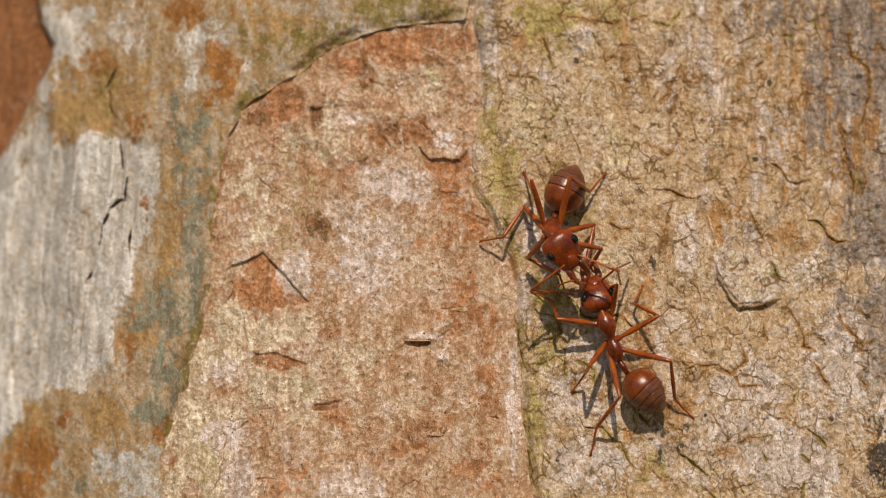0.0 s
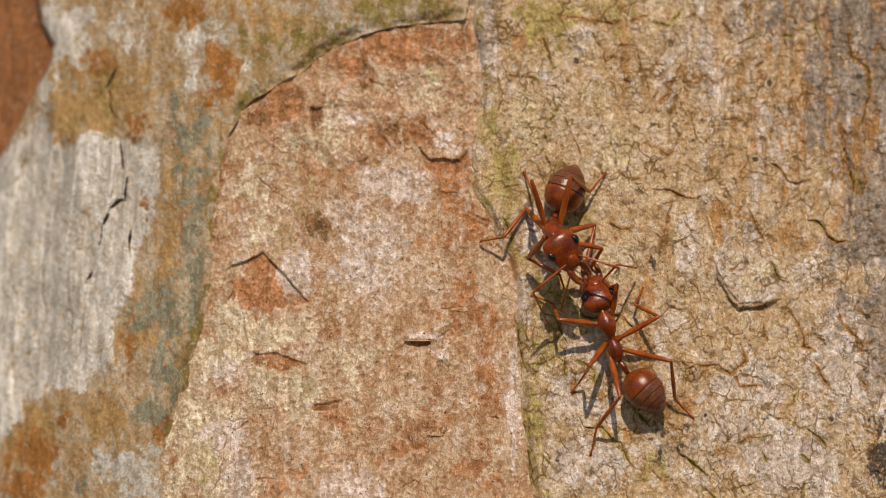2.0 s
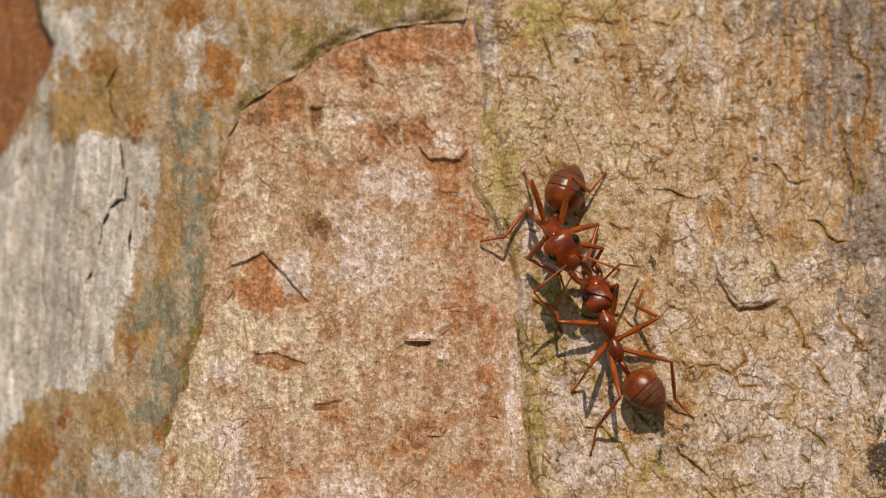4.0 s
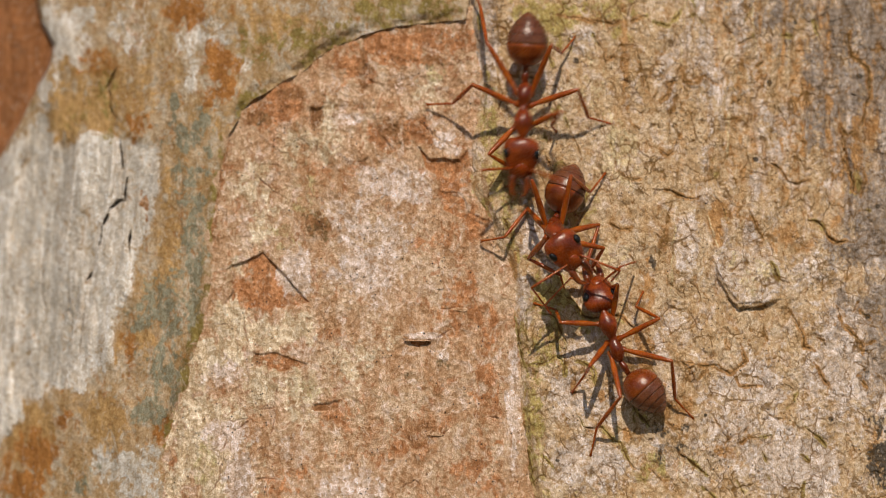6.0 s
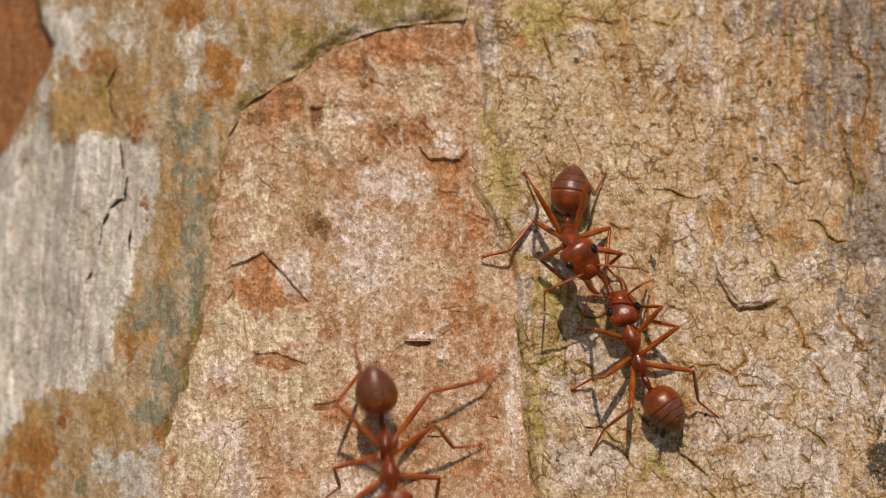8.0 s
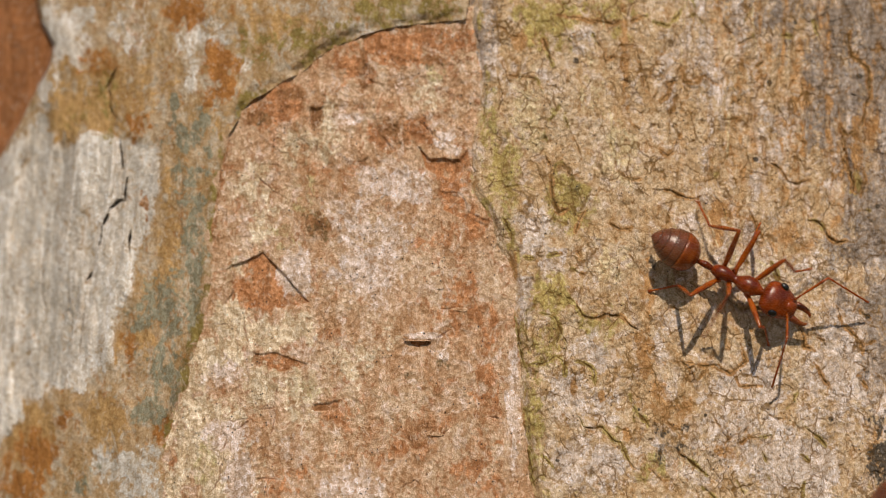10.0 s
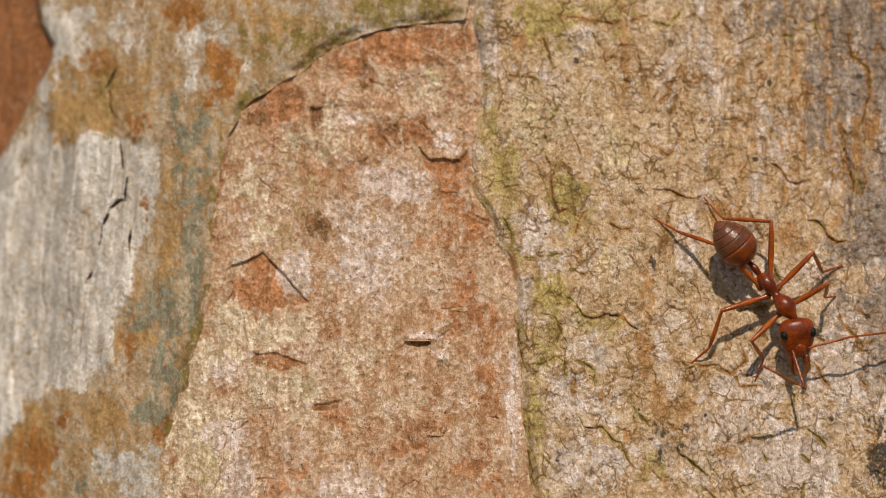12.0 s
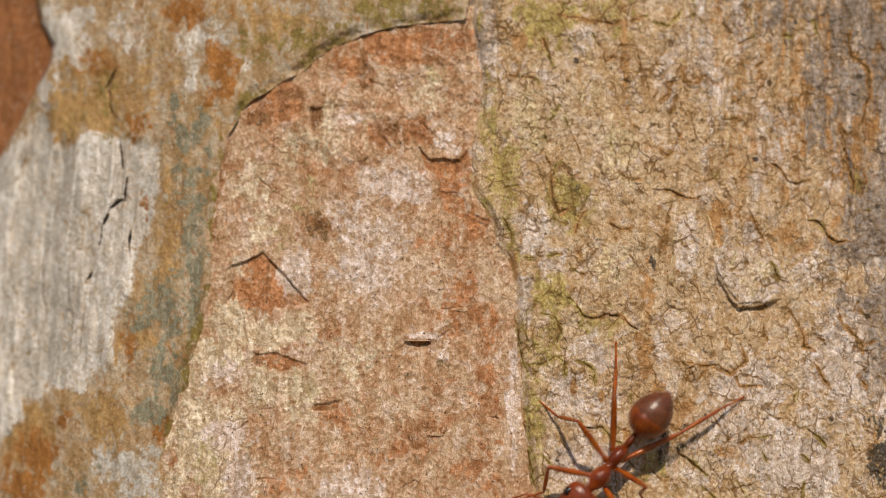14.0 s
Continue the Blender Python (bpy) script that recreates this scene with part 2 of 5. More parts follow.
def chitin(name, light, dark, rough=0.3):
    n = Nodes(name)
    where = n.tree.nodes.new("ShaderNodeTexCoord")
    n.mm = n.math3("MULTIPLY", where.outputs["Object"], (1000, 1000, 1000))
    big, small = n.noise(1.4, 3), n.noise(14.0, 3)
    color = n.mix(n.span(big, 0.35, 0.68), dark, light)
    color = n.mix(0.3, color, n.mix(n.span(small, 0.35, 0.65), (0.4, 0.4, 0.4), (0.6, 0.6, 0.6)), "OVERLAY")
    n.bump(n.noise(26.0, 2), 0.25, 0.00002)
    n.bump(small, 0.25, 0.00004)
    n.bsdf.inputs["Subsurface Weight"].default_value = 0.25
    n.bsdf.inputs["Subsurface Radius"].default_value = (0.0004, 0.00012, 0.00005)
    n.bsdf.inputs["Subsurface Scale"].default_value = 1.0
    return n.done(color, n.span(small, 0.3, 0.7, rough - 0.02, rough + 0.14), 0.6)


SHELL = chitin("red_brown_chitin", (0.29, 0.050, 0.003), (0.13, 0.018, 0.0015), 0.20)
ABDOMEN = chitin("red_brown_abdomen_chitin", (0.29, 0.066, 0.008), (0.17, 0.032, 0.004), 0.18)
BANDS = chitin("grey_brown_band_chitin", (0.21, 0.072, 0.030), (0.13, 0.040, 0.015), 0.20)
MEMBRANE = chitin("dark_segment_membrane", (0.080, 0.018, 0.005), (0.045, 0.010, 0.003), 0.4)
LIMB = chitin("amber_leg_chitin", (0.42, 0.098, 0.006), (0.25, 0.045, 0.003), 0.20)
EYE = Nodes("black_eye").done((0.008, 0.007, 0.006), 0.12, 0.6)
JAW = chitin("dark_mandible_chitin", (0.30, 0.075, 0.012), (0.16, 0.035, 0.008), 0.22)


# ---- mesh helpers ----
def part(name, bm, material, parent=None, label="", flat=False):
    me = bpy.data.meshes.new(name)
    bm.to_mesh(me)
    bm.free()
    me.materials.append(material)
    me.polygons.foreach_set("use_smooth", [not flat] * len(me.polygons))
    ob = new(name, me)
    ob.parent = parent
    return tagged(ob, label)


def sheet(name, pos, masks, material, parent, label):
    """A grid of points (rows, columns, 3) as one smooth mesh with masks for stains, cracks and shade."""
    rows, cols = pos.shape[:2]
    k = np.arange(rows * cols).reshape(rows, cols)
    quads = np.stack([k[:-1, :-1], k[1:, :-1], k[1:, 1:], k[:-1, 1:]], -1).reshape(-1, 4)
    me = bpy.data.meshes.new(name)
    me.vertices.add(rows * cols)
    me.vertices.foreach_set("co", pos.reshape(-1).astype(np.float32))
    me.loops.add(quads.size)
    me.loops.foreach_set("vertex_index", quads.reshape(-1).astype(np.int32))
    me.polygons.add(len(quads))
    me.polygons.foreach_set("loop_start", np.arange(0, quads.size, 4, dtype=np.int32))
    me.update(calc_edges=True)
    me.polygons.foreach_set("use_smooth", np.ones(len(quads), bool))
    for key, value in masks.items():
        layer = me.attributes.new(key, "FLOAT", "POINT")
        layer.data.foreach_set("value", np.broadcast_to(value, (rows, cols)).reshape(-1).astype(np.float32))
    me.materials.append(material)
    ob = new(name, me)
    ob.parent = parent
    return tagged(ob, label)


def rings(sections, seg=20):
    """A closed body along x: sections of x, half-width, half-height, middle height."""
    bm = bmesh.new()
    loops = []
    for x, ry, rz, zc in sections:
        loops.append([bm.verts.new((x * 1e-3, ry * 1e-3 * math.cos(a), (zc + rz * math.sin(a)) * 1e-3))
                      for a in (2 * math.pi * k / seg for k in range(seg))])
    for a, b in zip(loops, loops[1:]):
        for k in range(seg):
            bm.faces.new((a[k], a[(k + 1) % seg], b[(k + 1) % seg], b[k]))
    bm.faces.new(loops[0][::-1])
    bm.faces.new(loops[-1])
    bmesh.ops.recalc_face_normals(bm, faces=bm.faces)
    return bm


def tube(points, radii, seg=10, bm=None):
    """A round rod through the points (millimetres), tapering by the radii."""
    bm = bm or bmesh.new()
    p = [Vector(q) for q in points]
    loops = []
    side = Vector((0, 1, 0))
    for k, q in enumerate(p):
        way = (p[min(k + 1, len(p) - 1)] - p[max(k - 1, 0)]).normalized()
        up = way.cross(side).normalized()
        out = up.cross(way).normalized()
        loops.append([bm.verts.new((q + radii[k] * (out * math.cos(a) + up * math.sin(a))) * 1e-3)
                      for a in (2 * math.pi * j / seg for j in range(seg))])
    for a, b in zip(loops, loops[1:]):
        for k in range(seg):
            bm.faces.new((a[k], a[(k + 1) % seg], b[(k + 1) % seg], b[k]))
    bm.faces.new(loops[0][::-1])
    bm.faces.new(loops[-1])
    bmesh.ops.recalc_face_normals(bm, faces=bm.faces)
    return bm


# ---- trunk ----
trunk = tagged(new("tree_trunk"), "standing tree trunk with peeling pink and grey bark", "tree trunk")

ARCH = [(838, -110), (832, 10), (828, 33), (770, 42), (700, 45), (650, 58), (600, 78), (560, 104), (530, 133), (490, 152), (455, 172),
        (432, 198), (405, 240), (388, 310), (376, 390), (370, 510), (345, 600), (330, 690), (300, 770), (284, 882), (270, 1000)]
SEAM = [(842, -110), (836, 33), (848, 120), (852, 190), (834, 270), (836, 330), (862, 370), (875, 410), (900, 460), (915, 520),
        (908, 580), (922, 650), (925, 740), (938, 820), (945, 882), (952, 1000)]


def between(left, right, rows, cols):
    t = np.linspace(0, 1, cols)[None, :, None]
    return left[:, None] * (1 - t) + right[:, None] * t


def inner_bark():
    u, v = np.meshgrid(np.linspace(240, 985, 490), np.linspace(10, 1000, 650))
    upper = smooth(430, 180, v)
    h = -0.35 + 0.10 * fbm(u, v, 130, 200, 3, 1) + 0.05 * fbm(u, v, 14, 60, 4, 2) + 0.08 * fbm(u, v, 22, 26, 5, 3) + 0.04 * fbm(u, v, 7, 8, 2, 6)
    h += upper * (0.20 * fbm(u, v, 46, 34, 4, 7) + 0.10 * np.abs(fbm(u, v, 30, 20, 4, 8)))
    rag = 5 * fbm(u, v, 16, 16, 3, 9)
    layer = 7 * fbm(u, v, 110, 150, 5, 12)
    step = layer - np.floor(layer)
    h += 0.035 * (np.floor(layer) + smooth(0.0, 0.07, step) - layer)
    masks = {}
    # chips shed from the surface: outline and depth
    chips = [([(410, 470), (466, 448), (548, 536), (500, 546), (396, 540), (416, 508)], 0.13),
             ([(452, 628), (490, 624), (545, 645), (540, 655), (470, 660), (446, 644)], 0.04),
             ([(742, 262), (762, 282), (800, 283), (831, 266), (831, 296), (800, 322), (755, 300)], 0.08),
             ([(783, 340), (818, 344), (830, 376), (866, 392), (850, 402), (815, 386), (785, 372)], 0.08),
             ([(727, 603), (764, 603), (757, 611), (742, 615), (729, 611)], 0.20),
             ([(636, 88), (650, 92), (654, 140), (668, 150), (648, 150)], 0.14),
             ([(552, 192), (572, 187), (560, 205), (552, 228)], 0.12),
             ([(746, 220), (752, 222), (782, 250), (775, 252)], 0.12),
             ([(555, 718), (600, 712), (598, 722), (560, 728)], 0.10)]
    bare = np.zeros(u.shape)
    for poly, deep in chips:
        d = inside(u + rag, v + rag, poly)
        s = smooth(-1.2, 1.2, d)
        h -= deep * s
        bare = np.maximum(bare, s)
    fissures = cuts(u, v, [(2.2, [(432, 552), (436, 598), (451, 628)]), (1.3, [(390, 742), (412, 748), (440, 741)]), (1.6, [(408, 752), (396, 790), (388, 848), (372, 876)]),
                           (1.5, [(415, 760), (432, 752), (440, 744)]), (1.0, [(345, 572), (430, 574)]), (1.1, [(496, 655), (482, 722), (452, 728)]), (1.0, [(486, 725), (478, 790), (450, 800)]),
                           (1.8, [(436, 292), (455, 308), (480, 334), (505, 352)]), (1.0, [(440, 700), (470, 698)]), (1.5, [(446, 852), (470, 846), (500, 848)])])
    fissures = np.maximum(fissures, cuts(u, v, [(1.6, [(740, 778), (775, 772), (800, 757)]), (1.2, [(770, 598), (798, 586)]), (1.2, [(800, 488), (812, 500)]), (1.1, [(862, 736), (885, 740)]),
                           (1.4, [(868, 540), (890, 545)]), (1.0, [(770, 552), (800, 545), (830, 548)]), (1.5, [(668, 232), (690, 262)]), (1.4, [(700, 868), (735, 850), (745, 866)]),
                           (1.2, [(560, 180), (590, 184), (600, 190)]), (1.3, [(560, 250), (566, 285)]), (1.4, [(625, 285), (642, 288), (660, 276)]), (1.2, [(785, 250), (800, 262)])]))
    h -= 0.07 * fissures
    h += ledges(u, v, [(0.10, 16, [(398, 480), (412, 470), (440, 460), (466, 448)]), (0.11, 22, [(466, 448), (505, 490), (548, 538)]), (0.08, 26, [(442, 622), (452, 628), (490, 625), (520, 638), (550, 648)]),
                       (0.14, 26, [(734, 250), (750, 274), (762, 284), (785, 279), (802, 285), (814, 284), (834, 262)]), (0.05, 16, [(780, 338), (800, 346), (822, 344)]),
                       (0.07, 18, [(806, 386), (825, 381), (852, 393), (868, 400)]), (0.05, 14, [(548, 716), (578, 712), (606, 708)]), (0.05, 12, [(664, 100), (655, 130), (648, 152)])])
    lens = np.hypot((u - 743) / 30, (v - 599) / 7)
    h += 0.20 * smooth(1.3, 0.3, lens)
    masks["rust"] = np.maximum(0.65 * bare, blots(u, v, [(700, 75, 160, 40, 0.9), (490, 190, 60, 40, 0.85), (630, 120, 40, 40, 0.9), (690, 240, 40, 30, 0.7), (730, 235, 40, 30, 0.7), (800, 330, 40, 40, 0.8), (860, 640, 26, 170, 0.55),
                                                         (720, 770, 90, 60, 0.4), (470, 520, 70, 30, 0.9), (580, 590, 40, 14, 0.6), (820, 540, 40, 60, 0.65), (600, 730, 60, 30, 0.6)], 0.7, 4))
    masks["rust"] = np.maximum(masks["rust"], blots(u, v, [(740, 105, 70, 10, 0.9), (840, 400, 30, 30, 0.8), (850, 830, 50, 60, 0.5), (640, 780, 70, 40, 0.35), (500, 860, 60, 40, 0.5), (420, 740, 30, 20, 0.5), (580, 300, 60, 20, 0.5), (460, 420, 20, 60, 0.35), (770, 430, 60, 26, 0.4), (388, 300, 10, 50, 0.5)], 0.8, 22, 26))
    masks["cream"] = blots(u, v, [(395, 560, 30, 40, 1.0), (390, 640, 60, 40, 1.0), (370, 800, 90, 110, 1.0), (490, 590, 70, 40, 1.0), (440, 330, 40, 60, 0.7), (540, 690, 40, 60, 0.7), (580, 230, 30, 60, 0.6), (470, 400, 40, 40, 0.6), (460, 680, 40, 40, 0.8),
                                  (620, 640, 50, 40, 0.5), (690, 600, 40, 40, 0.4), (760, 160, 40, 40, 0.5), (420, 470, 16, 20, 0.7), (530, 260, 40, 50, 0.5)], 0.6, 8)
    masks["ash"] = blots(u, v, [(742, 594, 30, 6, 1.4), (525, 485, 26, 40, 1.1), (620, 400, 60, 50, 0.7), (700, 330, 70, 40, 0.7), (800, 250, 30, 24, 0.8), (640, 480, 60, 60, 0.7), (620, 210, 30, 20, 0.7), (908, 720, 14, 90, 1.4), (420, 860, 34, 50, 1.0), (400, 770, 40, 30, 1.0), (390, 660, 40, 30, 0.8),
                                (600, 860, 50, 40, 0.6), (520, 790, 40, 40, 0.5), (640, 860, 40, 30, 0.7), (690, 420, 50, 60, 0.6), (785, 630, 10, 12, 1.0)], 0.6, 14)
    arch = gap(u, v, ARCH[2:14])
    h += smooth(60, 5, arch) * (-0.27 - h)
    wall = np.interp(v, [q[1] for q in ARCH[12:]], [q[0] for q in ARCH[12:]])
    # darker strip beside the outer bark, then brown patches;
    # the patch at 452, 208 also paints in the shade under the arch
    masks["stain_shade"] = np.maximum(0.6 * smooth(22, -6, u - wall) * smooth(180, 260, v) * smooth(560, 420, v), blots(u, v, [(452, 208, 26, 14, 0.9), (690, 235, 34, 26, 0.5), (760, 104, 50, 7, 0.9), (643, 120, 10, 34, 0.9), (572, 400, 30, 26, 0.5), (560, 200, 14, 26, 0.7), (815, 50, 20, 20, 0.6), (580, 722, 26, 6, 1.0), (700, 52, 110, 8, 0.6), (760, 770, 60, 26, 0.4), (520, 168, 40, 10, 0.6)], 0.7, 29, 20))
    # mould; at 458, 210 it deepens the painted shade under the arch too
    masks["mould"] = blots(u, v, [(568, 400, 26, 22, 1.1), (548, 385, 18, 8, 0.7), (700, 235, 18, 26, 0.6), (780, 115, 40, 5, 0.5), (458, 210, 20, 10, 1.0), (780, 645, 20, 14, 0.5), (740, 672, 30, 12, 0.35), (568, 420, 14, 12, 0.6), (780, 700, 16, 14, 0.4)], 0.8, 19, 12)
    masks["algae"] = blots(u, v, [(560, 690, 50, 40, 0.3), (530, 340, 40, 50, 0.3), (840, 300, 8, 60, 0.5), (500, 420, 40, 30, 0.4), (770, 130, 40, 20, 0.4), (360, 820, 30, 40, 0.4)], 0.6, 24)
    masks["crack"] = 0.8 * fissures
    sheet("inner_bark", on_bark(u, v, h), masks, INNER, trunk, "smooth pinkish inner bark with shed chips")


def outer_cracks(u, v):
    """The larger cracks of the grey bark, stretch by stretch."""
    upper_middle = [(2.2, [(985, 27), (1040, 34), (1085, 46), (1102, 38)]), (1.6, [(1115, 42), (1130, 32), (1150, 27)]), (2.0, [(1155, 40), (1180, 44), (1195, 32), (1210, 16)]), (1.8, [(1050, 60), (1066, 92), (1072, 108), (1092, 102)]),
                    (2.4, [(1178, 150), (1197, 143)]), (1.5, [(1162, 188), (1182, 164)]), (1.8, [(1160, 258), (1180, 275), (1192, 268), (1206, 238)]), (2.2, [(1098, 308), (1115, 320), (1137, 317)]),
                    (2.6, [(1152, 334), (1186, 337), (1200, 346), (1225, 352), (1243, 347)]), (2.8, [(1248, 324), (1272, 306)]), (1.7, [(1262, 340), (1276, 362), (1290, 396)]), (2.0, [(1205, 118), (1212, 146), (1237, 148)])]
    upper_end = [(1.6, [(1275, 211), (1312, 209)]), (1.5, [(1295, 168), (1300, 206)]), (2.0, [(1303, 78), (1322, 72), (1342, 57)]), (2.0, [(1383, 60), (1402, 63)]), (2.8, [(1338, 120), (1351, 109)]), (2.6, [(1358, 284), (1376, 296), (1394, 320), (1412, 326), (1432, 319)]),
                 (2.0, [(1322, 366), (1340, 400), (1352, 424)]), (1.6, [(1400, 163), (1409, 197)]), (1.9, [(1408, 232), (1426, 257)]), (1.9, [(1440, 38), (1452, 76), (1472, 92)]), (3.0, [(1424, 387), (1450, 395), (1466, 416), (1482, 430), (1502, 424)]),
                 (3.2, [(1478, 212), (1500, 242), (1526, 220), (1531, 204)]), (3.2, [(1508, 48), (1500, 62), (1506, 96), (1536, 122), (1541, 166), (1531, 206)])]
    edge_side = [(2.4, [(1496, 240), (1494, 286), (1507, 304), (1508, 336), (1522, 346), (1531, 322), (1530, 298)]), (2.0, [(1518, 374), (1543, 375)]), (2.4, [(1364, 458), (1380, 494), (1398, 502)]), (2.2, [(1392, 548), (1411, 566), (1424, 614), (1444, 619)]), (1.8, [(1478, 543), (1492, 577), (1520, 600), (1527, 628)]),
                 (2.8, [(1522, 548), (1542, 568)]), (1.8, [(1188, 640), (1225, 645), (1270, 648), (1292, 660), (1322, 640), (1310, 608)]), (1.6, [(1303, 664), (1310, 686), (1352, 680)]), (2.0, [(1308, 786), (1326, 775), (1368, 772)]), (1.8, [(1414, 803), (1434, 817)])]
    lower = [(1.7, [(1418, 753), (1450, 775), (1462, 792)]), (1.4, [(1348, 798), (1360, 822)]), (1.6, [(1304, 848), (1322, 884)]), (1.6, [(1348, 572), (1356, 607)]), (2.8, [(1196, 798), (1222, 816), (1252, 842)]), (2.6, [(1114, 698), (1125, 730), (1152, 757)]), (2.8, [(1172, 738), (1194, 756), (1208, 761)]),
             (2.4, [(1012, 716), (1034, 755), (1066, 758), (1080, 775), (1100, 785), (1110, 810), (1120, 826), (1142, 836)]), (1.5, [(1108, 856), (1113, 890)]), (1.8, [(958, 806), (982, 832)]), (1.7, [(1148, 828), (1172, 852)]), (1.6, [(1238, 860), (1268, 884)])]
    middle = [(3.6, [(966, 270), (975, 300), (978, 350), (990, 376), (1004, 368)]), (1.6, [(878, 336), (920, 328), (948, 336)]), (2.0, [(1042, 358), (1026, 390), (1019, 412)]), (1.8, [(1078, 394), (1096, 405), (1122, 404)]), (1.8, [(1022, 446), (1036, 468)]), (1.8, [(1008, 477), (1034, 487)]), (1.5, [(924, 454), (948, 458)]),
              (1.6, [(968, 456), (992, 449)]), (2.8, [(998, 518), (1020, 540), (1030, 560), (1050, 566), (1070, 555), (1100, 560), (1116, 576), (1142, 591)]), (2.0, [(953, 554), (980, 560), (990, 580), (1001, 610), (1000, 634)]), (2.4, [(924, 650), (956, 645), (986, 632), (1001, 641), (1000, 664)])]
    rest = [(1.7, [(1001, 640), (1030, 641), (1050, 656), (1051, 684)]), (2.6, [(913, 560), (917, 610), (927, 652)]), (2.2, [(924, 778), (936, 802), (945, 862)]), (1.8, [(889, 383), (902, 412), (904, 440)]), (1.6, [(912, 655), (922, 720), (924, 780)]), (1.6, [(1200, 640), (1222, 652), (1232, 690)]), (2.0, [(962, 70), (972, 92), (978, 118)]), (1.5, [(890, 130), (950, 142), (965, 170)]),
            (1.5, [(1000, 200), (1012, 240), (1030, 285)]), (1.6, [(1128, 100), (1140, 160)]), (1.4, [(1440, 640), (1470, 690)]), (1.5, [(1520, 668), (1536, 690)]), (1.4, [(1080, 240), (1092, 300), (1120, 322)])]
    total = np.zeros(np.shape(u))
    for rows in (upper_middle, upper_end, edge_side, lower, middle, rest):
        total = np.maximum(total, cuts(u, v, rows))
    return total


def cracked_bark():
    n = 760
    left = along(SEAM, n)
    left[:, 0] += 4 * fbm(left[:, 1], 0 * left[:, 1], 30, 30, 4, 31)
    right = np.stack([np.full(n, 1690.0), np.linspace(-110, 1000, n)], -1)
    g = between(left, right, n, 580)
    u, v = g[..., 0], g[..., 1]
    d = u - left[:, :1]
    wu = u + 30 * fbm(u, v, 70, 70, 4, 33) + 10 * fbm(u, v, 16, 16, 3, 34)
    wv = v + 34 * fbm(u, v, 70, 70, 4, 35) + 10 * fbm(u, v, 16, 16, 3, 36)
    e1, c1 = cells(wu, wv, 62, 84, 3)
    e2, c2 = cells(wu, wv, 27, 33, 11)
    e3, c3 = cells(wu, wv, 12, 14, 23)
    some1 = smooth(-0.22, 0.10, fbm(u, v, 80, 50, 3, 37))
    some2 = smooth(-0.22, 0.12, fbm(u, v, 60, 60, 3, 39)) * smooth(200, 480, v)
    k1 = smooth(0.06, 0.015, e1) * some1 * smooth(-0.10, 0.20, fbm(u, v, 34, 34, 3, 40))
    k2 = smooth(0.09, 0.02, e2) * some2 * smooth(-0.16, 0.16, fbm(u, v, 22, 22, 3, 41))
    k3 = outer_cracks(u, v)
    crack = np.maximum(np.maximum(0.8 * k1 * (0.8 + 0.8 * fbm(u, v, 20, 20, 3, 64)), 0.6 * k2 * (0.8 + 0.9 * fbm(u, v, 30, 30, 3, 65))), k3)
    top_end = smooth(1080, 1300, u) * smooth(560, 330, v)
    furrow = fbm(u + 22 * fbm(u, v, 60, 110, 4, 62), v, 30, 240, 3, 63)
    h = 0.06 + 0.16 * fbm(u, v, 90, 260, 3, 43) + 0.07 * (c1 - 0.5) * smooth(0.0, 0.3, e1) + 0.06 * (c2 - 0.5) * smooth(0.0, 0.25, e2) + 0.04 * smooth(0, 0.5, e3)
    h += 0.24 * fbm(u, v, 34, 46, 5, 45) + 0.08 * fbm(u, v, 12, 13, 3, 46)
    h += 0.55 * top_end * furrow
    h -= 0.05 * k1 + 0.03 * k2 + 0.05 * k3
    # lips beside the cracks
    h += ledges(u, v, [(0.07, 18, [(1148, 334), (1186, 337), (1200, 346), (1225, 352), (1247, 347)]), (0.07, 16, [(1358, 284), (1376, 296), (1394, 320), (1412, 326), (1434, 319)]), (0.07, 18, [(1420, 387), (1450, 395), (1466, 416), (1482, 430), (1504, 424)]),
                       (0.07, 16, [(995, 516), (1020, 540), (1030, 560), (1050, 566), (1070, 555), (1100, 560), (1116, 576), (1146, 592)]), (0.07, 16, [(1194, 797), (1222, 816), (1254, 843)]), (0.07, 14, [(1010, 716), (1034, 755), (1066, 758), (1080, 775), (1102, 786)])])
    # plate lifted along its lower edge
    plate = inside(u + 4 * fbm(u, v, 14, 14, 3, 49), v + 4 * fbm(u, v, 14, 14, 3, 50), [(1264, 462), (1290, 436), (1340, 428), (1380, 450), (1394, 490), (1384, 528), (1347, 543), (1306, 545), (1290, 524), (1272, 496)])
    rise = np.clip(((v - 445) + 0.30 * (1330 - u)) / 110, 0, 1) * smooth(1405, 1360, u)
    h += 0.40 * rise ** 1.5 * smooth(-1.2, 1.2, plate)
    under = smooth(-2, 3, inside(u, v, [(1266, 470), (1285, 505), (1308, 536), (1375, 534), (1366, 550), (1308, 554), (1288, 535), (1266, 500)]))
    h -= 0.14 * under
    rim = smooth(16, 0, d)
    low = smooth(440, 520, v)
    h = h * (1 - rim) + rim * (-0.25 - 0.05 * low + (0.22 - 0.14 * low) * fbm(u, v, 18, 50, 3, 48))
    h[:, 0] = -0.46
    u[:, 0] -= 7
    # crack tone: dirt plus painted shade in the gaps;
    # the under term paints a little shade into the hollow below the plate
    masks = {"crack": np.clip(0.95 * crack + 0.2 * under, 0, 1)}
